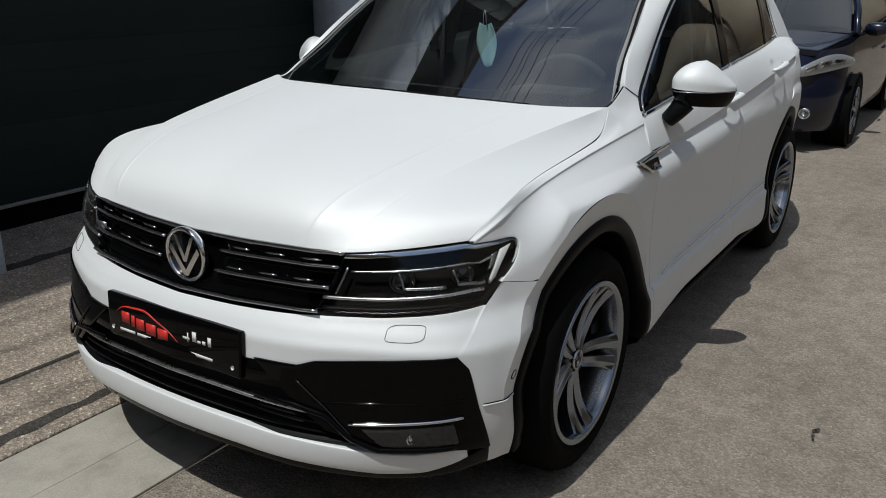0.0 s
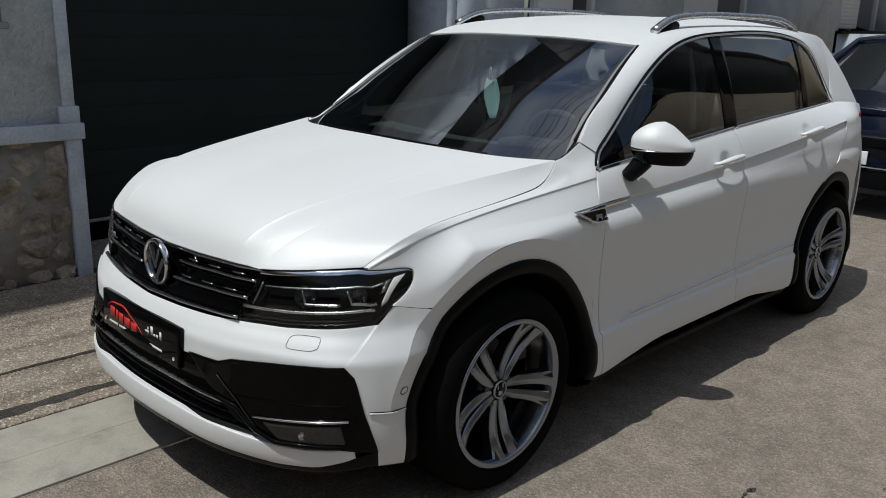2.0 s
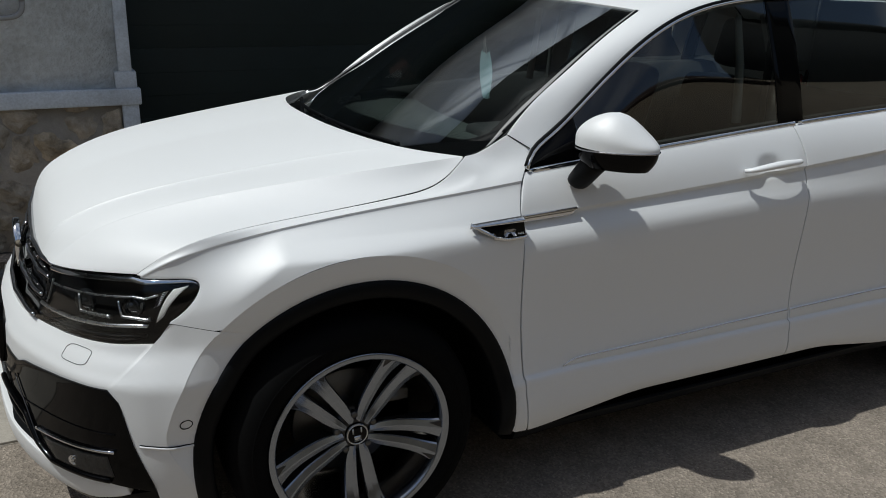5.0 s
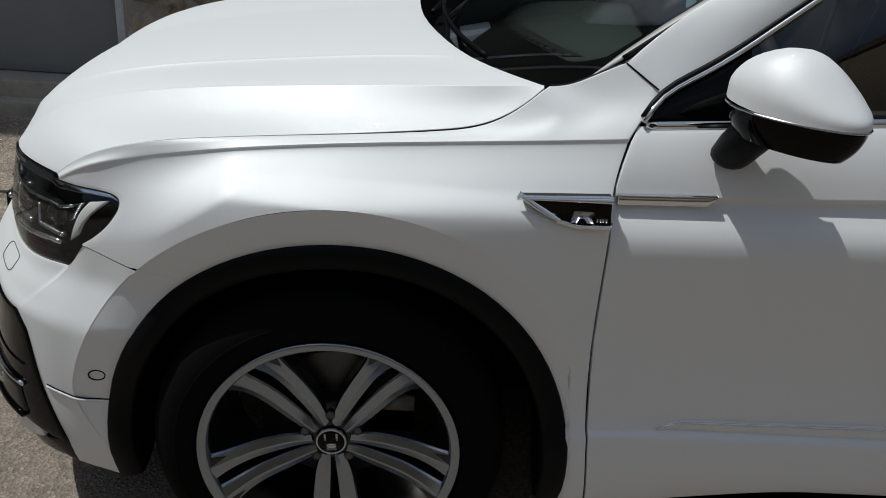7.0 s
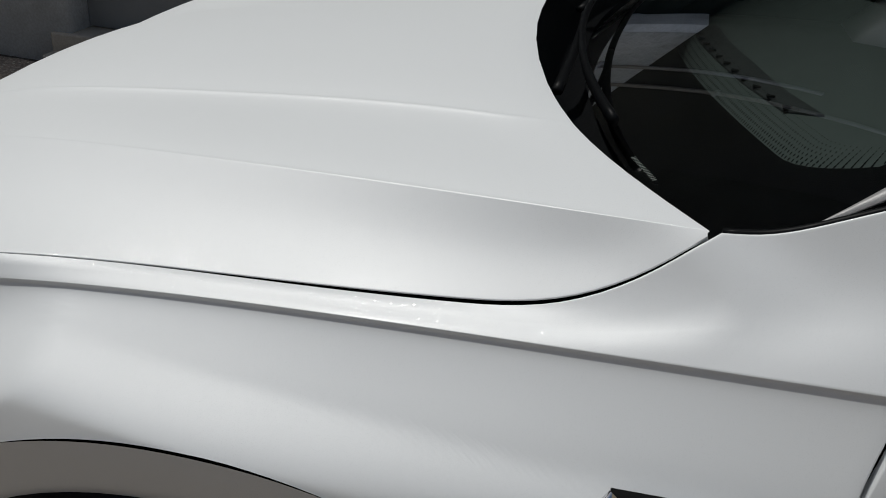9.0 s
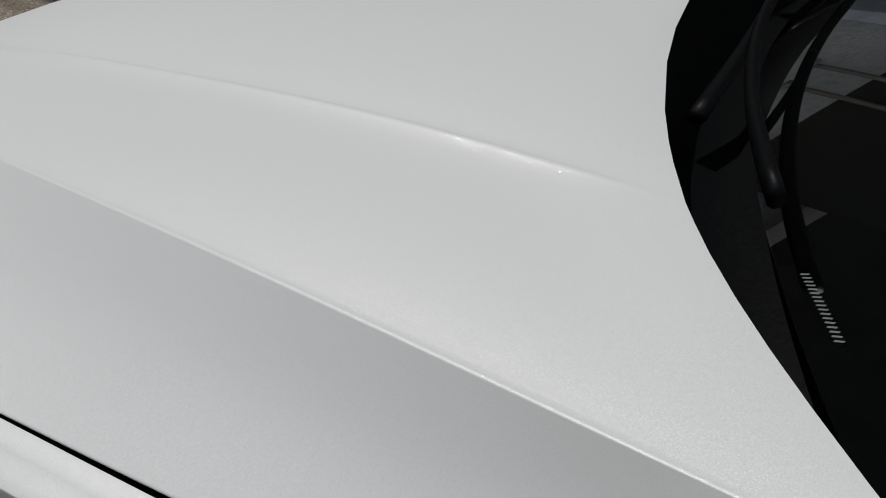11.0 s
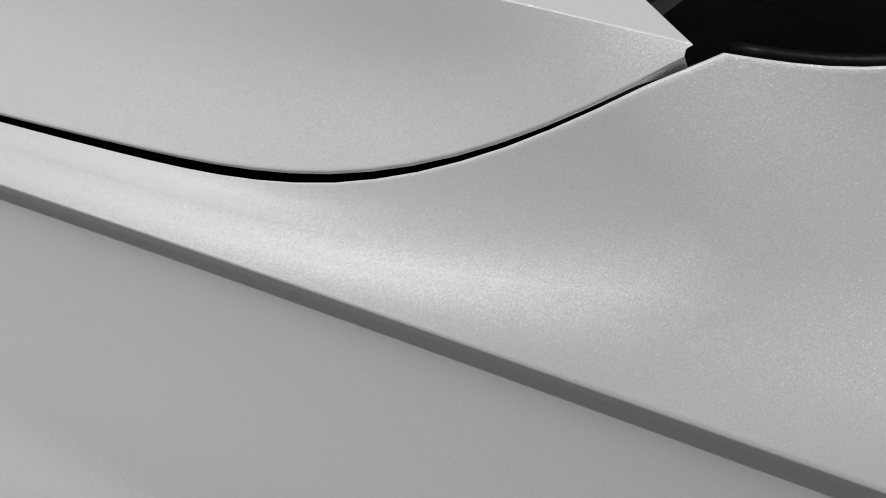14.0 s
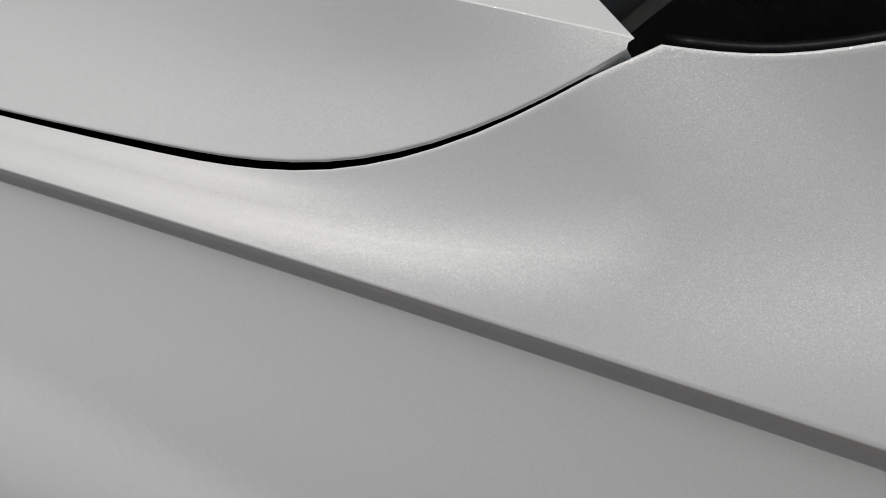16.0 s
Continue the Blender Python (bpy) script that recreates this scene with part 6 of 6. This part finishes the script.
def stone(outline, seed):
    """A rough quarry stone: a broken, hammered face within an uneven outline."""
    n = 26
    L = poly(list(outline) + [outline[0]], n + 1)[:-1]
    c = L.mean(0)
    lift0 = .018 * wob(seed, 5, 2.7) + .004
    # a few flat breaks, each a tilted plane
    breaks = [(wob(seed, k, 3.1, 1) * .9, wob(seed, k, 2.3, 2) * .9, .012 * wob(seed, k, 4.7, 3) + .006) for k in range(6)]
    V, F = [], []
    for q, (k, depth) in enumerate(((1.0, -.055), (.985, -.012), (.93, .006), (.80, .018), (.60, .024), (.38, .026), (.18, .026))):
        for p in L:
            d = p - c
            e = 1.03 * k * (1 - .07 * abs(wob(p[0], p[1], 14, seed)))
            x, z = c + d * e
            x, z = x + .030 * wob(x, z, 8, 3) + .014 * wob(x, z, 22, 5), z + .030 * wob(x, z, 8, 8) + .014 * wob(x, z, 22, 9)
            face = min(g + a * (x - c[0]) + b * (z - c[1]) for a, b, g in breaks)
            y = depth + (1.1 * face + .016 * wob(x, z, 16, seed + 3) + .010 * wob(x, z, 41, seed + 7)) * (q > 1)
            V.append((min(max(x, .235), 1.345), WALL_Y - .012 + lift0 + y, min(z, .868)))
    V.append((c[0], WALL_Y + .014 + lift0 + min(g for a, b, g in breaks), c[1]))
    F = [f[::-1] for f in grid_faces(7, n, True)] + [(6 * n + i, len(V) - 1, 6 * n + (i + 1) % n) for i in range(n)]
    return V, F


seeds = []
while len(seeds) < 36:
    p = (rnd.uniform(.24, 1.34), rnd.uniform(.04, .87))
    if all(math.hypot((p[0] - q[0]) * .75, p[1] - q[1]) > .100 for q in seeds):
        seeds.append(p)
for k in range(len(seeds)):
    shape = cell([(x * .8, z) for x, z in seeds], k, .252 * .8, 1.335 * .8, .03, .868)
    if shape:
        part("stone", mesh(*stone([(x / .8, z) for x, z in shape], k * 1.37), smooth=False), STONE, house)
# unseen upper walls, darker than those below, added to darken the windscreen's reflections
DUSK = concrete_material("dark_grey_render", (0.050, 0.056, 0.056), 0.001, 3.0)
tagged(part("wall_upper", mesh(*join(box(.185, 1.375, WALL_Y - .40, WALL_Y + .016, 1.79, 9.58), box(1.375, 13.6, WALL_Y - .40, WALL_Y + .012, 2.44, 9.58), box(-12.4, -3.05, WALL_Y - .45, WALL_Y + .012, 3.0, 5.42), box(-3.05, -2.62, WALL_Y - .45, WALL_Y + .012, 2.7, 5.42), box(-2.62, .185, WALL_Y - .45, WALL_Y + .012, 3.95, 5.42))), DUSK, None, "plain dark upper walls added out of view to darken the windscreen's reflections", "structure"), "", "wall")
# pipes on the wall
pipe = thing("gas_pipe", "grey painted gas pipe with a bend on the house wall", "pipe")
bend = [(1.34, 1.322), (.80, 1.322), (.74, 1.324), (.700, 1.338), (.682, 1.362), (.676, 1.40), (.676, 6.0)]
part("tube", mesh(*tube(spline([(a, WALL_Y + .045, b) for a, b in bend[:2]], 4), .014, 12)), ZINC, pipe)
part("tube", mesh(*tube(spline([(a, WALL_Y + .045, b) for a, b in bend[1:6]], 20), .014, 12)), ZINC, pipe)
part("tube", mesh(*tube([(a, WALL_Y + .045, b) for a, b in bend[5:]], .014, 12)), ZINC, pipe)
for zz in (1.50, 2.4):
    part("clip", bevelled(box(.655, .697, WALL_Y - .005, WALL_Y + .062, zz - .012, zz + .012), .003), ZINC, pipe)
valve = thing("pipe_valve", "short grey pipe stub with a valve on the house wall", "valve")
part("tube", mesh(*tube([(.53, WALL_Y + .04, 1.455), (.53, WALL_Y + .04, 3.0)], .013, 10)), ZINC, valve)
part("body", bevelled(box(.495, .565, WALL_Y + .0, WALL_Y + .075, 1.440, 1.475), .008), ZINC, valve)

# grey steel door and step past the stone base
gate = tagged(part("door_1", bevelled(box(1.375, 2.35, WALL_Y - .20, WALL_Y - .15, .26, 2.4), .006), plain("grey_door_paint", (.20, .22, .235), .45, vary=.05, scale=5), None, "plain grey painted steel door", "structure"), "", "door")
part("door_frame", bevelled(box(1.325, 1.375, WALL_Y - .24, WALL_Y - .02, .05, 2.45), .006), PLASTER, gate)
part("step", bevelled(box(1.33, 2.45, WALL_Y - .25, WALL_Y + .02, .0, .255), .012), CONCRETE, gate, "concrete step")
part("step", bevelled(box(1.33, 2.45, WALL_Y - .25, WALL_Y + .10, .0, .165), .012), CONCRETE, gate)
tagged(part("wall_gable", mesh(*join(box(2.35, 13.6, WALL_Y - .45, WALL_Y, -.1, 9.6), box(1.33, 2.35, WALL_Y - .45, WALL_Y, 2.4, 9.6))), PLASTER, None, "plain grey plastered wall", "structure"), "", "wall")

# ---- garage door in its recess ----
DY = -2.50
garage = tagged(part("door_2", mesh(*box(-2.63, .20, DY - .08, DY - .02, .30, 2.76)), GARAGE, None, "very dark green sectional garage door, closed", "structure"), "", "garage door")
for k in range(6):
    z0 = .305 + k * .408
    part("panel", bevelled(box(-2.61, .19, DY - .03, DY, z0, z0 + .4072), .0006), GARAGE, garage)
    for q in (.134, .268):
        part("groove", mesh(*box(-2.61, .19, DY - .002, DY + .0008, z0 + q - .001, z0 + q + .001)), GARAGE, garage)
part("bottom_rail", bevelled(box(-2.62, .19, DY - .02, DY + .012, .284, .304), .003), ZINC, garage, "pale bottom rail")
# black block put where the gap under the door lies in shade
part("threshold", mesh(*box(-2.63, .20, DY - .08, DY - .03, .10, .29)), DARK, garage, "black block standing in for the shaded gap under the door")
tagged(part("wall_pier", mesh(*join(box(-3.05, -2.63, WALL_Y - .45, WALL_Y, -.1, 2.7), box(-2.73, -2.62, WALL_Y - .45, WALL_Y + .02, -.1, 2.7))), PLASTER, None, "pale grey wall pier beside the garage door", "structure"), "", "wall")
tagged(part("wall_lintel", mesh(*box(-2.62, .185, WALL_Y - .45, WALL_Y, 2.755, 3.95)), PLASTER, None, "pale grey wall over the garage door", "structure"), "", "wall")
# further wall with openings
tagged(part("wall_far", mesh(*join(box(-10.2, -3.9, WALL_Y - .45, WALL_Y, -.1, 1.2), box(-30, -10.2, WALL_Y - .45, WALL_Y, -.1, 1.50), box(-30, -12.4, WALL_Y - .45, WALL_Y, 1.50, 5.42), box(-10.3, -8.0, WALL_Y - .45, WALL_Y, 1.2, 3.0), box(-6.1, -4.9, WALL_Y - .45, WALL_Y, 1.2, 3.0), box(-3.9, -3.05, WALL_Y - .45, WALL_Y - .30, -.1, 3.0))), PLASTER, None, "grey plastered street wall with openings", "structure"), "", "wall")
DGLASS = plain("dark_window", (.02, .022, .025), .08, coat=1.0)
for n, (x0, x1, z0) in enumerate(((-12.35, -10.35, 1.50), (-7.95, -6.15, 1.2), (-4.85, -3.95, 1.2))):
    win = tagged(part("window_%d" % (n + 1), mesh(*box(x0, x1, WALL_Y - .30, WALL_Y - .28, z0, 3.0)), DGLASS, None, "white-framed window in the grey wall", "structure"), "", "window")
    for a, b in ((x0, x0 + .06), ((x0 + x1) / 2 - .03, (x0 + x1) / 2 + .03), (x1 - .06, x1)):
        part("window_frame", bevelled(box(a, b, WALL_Y - .29, WALL_Y - .22, z0, 3.0), .004), WPAINT, win)
    part("window_sill", bevelled(box(x0 - .05, x1 + .05, WALL_Y - .30, WALL_Y + .05, z0 - .04, z0), .006), ZINC if n else CLAD, win)
    part("shutter", bevelled(box(x0 + (x1 - x0) * .42, x1 - .02, WALL_Y - .24, WALL_Y - .20, z0 + .02, 3.0), .004), WPAINT, win, "white roller shutter")
    for j in range(8):
        part("slat", bevelled(box(x0 + (x1 - x0) * .42 + .01, x1 - .03, WALL_Y - .21, WALL_Y - .193, z0 + .03 + j * .055, z0 + .08 + j * .055), .004), WPAINT, win)

roofn = tagged(part("house_roof", mesh(*sheet(np.array([[(-30, WALL_Y + .05, 5.46), (.18, WALL_Y + .05, 5.46)], [(-30, -6.5, 6.6), (.18, -6.5, 6.6)]]), (0, 0, 1), .12)), ROOF, None, "clay tiled roof over the grey houses", "structure"), "", "roof")

# ---- houses across the street, closing it ----
tagged(part("wall_opposite", mesh(*box(-40, 14, 7.2, 7.6, -.1, 4.3)), CREAM, None, "plain cream rendered house wall across the street", "structure"), "", "wall")
tagged(part("wall_across", mesh(*join(box(-40, -9, 7.15, 7.6, 4.3, 7.3), box(-30, -9.6, 6.9, 7.2, 6.9, 7.1))), DUSK, None, "dark grey upper storey across the street", "structure"), "", "wall")
tagged(part("roof_opposite", mesh(*sheet(np.array([[(-8.9, 6.7, 4.0), (14, 6.7, 4.0)], [(-8.9, 12, 6.9), (14, 12, 6.9)]]), (0, 0, 1), .12)), ROOF, None, "clay tiled roof across the street", "structure"), "", "roof")
tagged(part("wall_end", mesh(*box(-30.4, -30, -2.6, 7.6, -.1, 7.5)), CREAM, None, "plain pale house at the far end of the street", "structure"), "", "wall")

tagged(part("wall_near_end", mesh(*box(13.6, 14, -2.6, 7.6, -.1, 7.5)), CREAM, None, "plain pale house closing the street behind the camera", "structure"), "", "wall")

# ---- overhead cables ----
CABLE = plain("black_cable", (.015, .015, .016), .6)
for n, (ya, yb, za, sag, r) in enumerate(((-1.62, -1.58, 7.2, .35, .008), (-1.36, -1.33, 7.0, .30, .009), (-1.98, -1.90, 7.3, .40, .008), (-1.05, -1.15, 7.0, .30, .008), (-1.45, -1.95, 7.3, .25, .007))):
    cab = thing("overhead_cable", "black cable slung high along the street", "cable", "street cables")
    t = np.linspace(0, 1, 40)
    part("strand", mesh(*tube(np.stack([-30.2 + 44 * t, ya + (yb - ya) * t, za - 4 * sag * t * (1 - t)], 1), r, 6)), CABLE, cab)


# ---- the dark blue car parked behind ----
def parked_car(x0, yc):
    """A small hatchback, nose at x0, middle at yc."""
    ob = thing("parked_car", "dark blue five-door hatchback parked behind the white car", "car")
    ob.location = (x0, yc, 0)
    side = spline([(0, 0), (-.02, .35), (-.10, .60), (-.30, .78), (-.75, .86), (-1.8, .90), (-3.0, .90), (-3.8, .86), (-4.2, .74), (-4.3, .4), (-4.32, 0)], 90)

    def ring(z, inset):
        c = np.array([-2.1, 0])
        d = side - c
        L = np.linalg.norm(d, axis=1, keepdims=True)
        q = c + d * (1 - inset / L)
        return np.concatenate([np.column_stack([q, np.full(len(q), z)]), np.column_stack([q, np.full(len(q), z)])[-2:0:-1] * [1, -1, 1]])
    rows = [ring(z, i) for z, i in ((.18, .10), (.25, .03), (.40, .0), (.55, .0), (.62, .02), (.70, .03), (.80, .05), (.86, .08))]
    top = rows[-1].copy()
    n = len(top)
    P = np.stack(rows, 1)
    rise = lambda x: np.interp(-x, [0, .2, .6, 1.15, 2.0, 3.5, 4.3], [0, .02, .06, .12, .14, .17, .16])
    P[..., 2] += rise(P[..., 0]) * smooth_step(.5, .86, P[..., 2])
    V, F = P.reshape(-1, 3), grid_faces(n, len(rows))
    F += [((n - 1) * len(rows) + j, (n - 1) * len(rows) + j + 1, j + 1, j) for j in range(len(rows) - 1)]
    part("body", mesh(*join((V, F))), NAVY, ob, "dark blue painted body")
    hd = np.array([[(-.06 - .09 * (2 * v - 1) ** 2 - u * 1.02, (2 * v - 1) * (.62 + .16 * u), .885 + .105 * u + .035 * (1 - (2 * v - 1) ** 2)) for v in np.linspace(0, 1, 15)] for u in np.linspace(0, 1, 14)])
    part("hood", mesh(*sheet(hd, (0, 0, 1), .05, .01)), NAVY, ob)
    sc = np.array([[(-1.02 - .78 * v + .12 * (1 - (2 * u - 1) ** 2), (2 * u - 1) * (.74 - .16 * v), .985 + .43 * v + .02 * (1 - (2 * u - 1) ** 2)) for v in np.linspace(0, 1, 10)] for u in np.linspace(0, 1, 15)])
    part("windscreen", mesh(*sheet(sc, (1, 0, 1), .01)), DGLASS, ob, "windscreen reflecting the sky")
    rf = np.array([[(-1.76 - 1.75 * v + .08 * (1 - (2 * u - 1) ** 2), (2 * u - 1) * (.60 - .02 * v), 1.415 + .06 * math.sin(math.pi * (v * .8 + .1)) + .03 * (1 - (2 * u - 1) ** 2)) for v in np.linspace(0, 1, 12)] for u in np.linspace(0, 1, 13)])
    part("roof", mesh(*sheet(rf, (0, 0, 1), .03)), NAVY, ob)
    for s, m in BOTH:
        gl = np.array([[(-1.12 - .70 * v - 2.05 * u * (1 - .25 * v), .815 - .20 * v, .975 + .11 * u + (.455 - .06 * u) * v) for v in np.linspace(0, 1, 8)] for u in np.linspace(0, 1, 16)])
        part("side_window", mesh(*m(sheet(gl, (0, 1, 0), .01))), DGLASS, ob, "dark side windows")
        part("pillar", mesh(*m(tube([(-1.03, .79, .975), (-1.40, .715, 1.20), (-1.80, .60, 1.425), (-2.6, .60, 1.46), (-3.4, .58, 1.42), (-3.95, .68, 1.05)], .035, 8))), NAVY, ob)
        part("belt_trim", mesh(*m(tube([(-1.05, .835, .975), (-2.2, .845, 1.03), (-3.4, .82, 1.09)], .010, 6))), CLAD, ob)
        hl = np.array([[(-.06 - .46 * u, .46 + .375 * u ** .75, .665 + .09 * u + (.012 + .125 * math.sin(math.pi * min(1, .12 + .80 * u)) ** .8) * v) for v in np.linspace(0, 1, 7)] for u in np.linspace(0, 1, 18)])
        hl[..., 0] += .055 + .02 * np.sin(np.pi * np.linspace(0, 1, 7))[None]
        hl[..., 1] += .035
        lampb = part("headlight", mesh(*m(sheet(hl, (1, .7, 0), .03))), plain("lamp_bowl", (.50, .51, .53), .25, metal=.6, coat=.5) if s > 0 else bpy.data.materials["lamp_bowl"], ob, "clear swept-back headlight")
        for k, (u0, u1) in enumerate(((2, 6), (6, 10), (10, 15))):
            part("reflector", mesh(*m(sheet(hl[u0:u1, 2:5] + np.array([.004, .004, 0]), (1, .7, 0), .006, .003))), CHROME, lampb)
        part("lens", mesh(*m(sheet(hl + np.array([.014, .012, .002]), (1, .7, 0), .01))), LENS, lampb).visible_shadow = False
        part("fog_lamp", mesh(*m(([(x - .02, y, z) for x, y, z in turned_x([(.0, -.03), (.03, -.02), (.036, 0), (.045, .004), (.05, -.03)], 20, (-.015, .60, .36))[0]], turned_x([(.0, -.03), (.03, -.02), (.036, 0), (.045, .004), (.05, -.03)], 20)[1]))), CHROME, ob, "round fog lamp")
        part("mirror", mesh(*m(sheet(np.array([[(-1.20 + .06 * math.cos(a) * math.sin(b) ** .7, .93 + .10 * math.cos(b), 1.02 + .065 * math.sin(a) * math.sin(b) ** .7) for b in np.linspace(.02, math.pi - .02, 12)] for a in np.linspace(0, 2 * math.pi, 16)]), (0, 0, 0), 0))), NAVY, ob, "dark blue door mirror")
        for xw in (-.80, -3.42):
            part("wheel_arch", mesh(*m(([(x + xw, .905 + y * .02, z + .32) for x, y, z in lathe([(.328, -1), (.340, 0), (.346, -1)], 40)[0]], lathe([(.328, -1), (.340, 0), (.346, -1)], 40)[1]))), CLAD, ob)
            V, F = lathe([(.20, -.16), (.30, -.16), (.318, -.12), (.318, -.02), (.30, .01), (.215, .008)], 48)
            wh = part("wheel", mesh(*m(([(x + xw, .895 + y, z + .318) for x, y, z in V], F))), RUBBER, ob, "road wheel")
            V, F = lathe([(.215, .006), (.205, .010), (.19, -.02), (.19, -.10)], 40)
            part("rim", mesh(*m(([(x + xw, .895 + y, z + .318) for x, y, z in V], F))), ALLOY, wh)
            for k in range(5):
                a = k * 2 * math.pi / 5 + .3
                part("spoke", mesh(*m(tube([(xw + .03 * math.cos(a), .895, .318 + .03 * math.sin(a)), (xw + .20 * math.cos(a), .893, .318 + .20 * math.sin(a))], [.024, .018], 6))), ALLOY, wh)
            part("well", mesh(*m(([(x + xw, .80 + y, z + .318) for x, y, z in lathe([(.33, .098), (.325, -.2), (.02, -.2)], 30)[0]], lathe([(.33, .098), (.325, -.2), (.02, -.2)], 30)[1]))), DARK, ob)
        part("door_handle", mesh(*m(tube([(-2.05, .915, .80), (-2.12, .930, .805), (-2.22, .915, .81)], .013, 6))), NAVY, ob)
    part("grille", bevelled(box(-.05, .035, -.45, .45, .60, .70), .02), CLAD, ob, "black upper grille")
    part("lower_grille", bevelled(box(-.05, .030, -.50, .50, .26, .42), .02), CLAD, ob, "black lower grille")
    pl = part("number_plate", bevelled(box(.03, .045, -.26, .26, .46, .57), .004), WHITE, ob, "white number plate with dark bars")
    for y in (-.22, -.14, -.06, .02, .10, .17):
        part("plate_bar", mesh(*box(.045, .047, y, y + .045, .485, .545)), CLAD, pl)
    part("chrome_strip", mesh(*tube([(.035, -.46, .44), (.05, 0, .44), (.035, .46, .44)], .008, 6)), CHROME, ob)
    return ob


parked_car(-5.45, -.13)
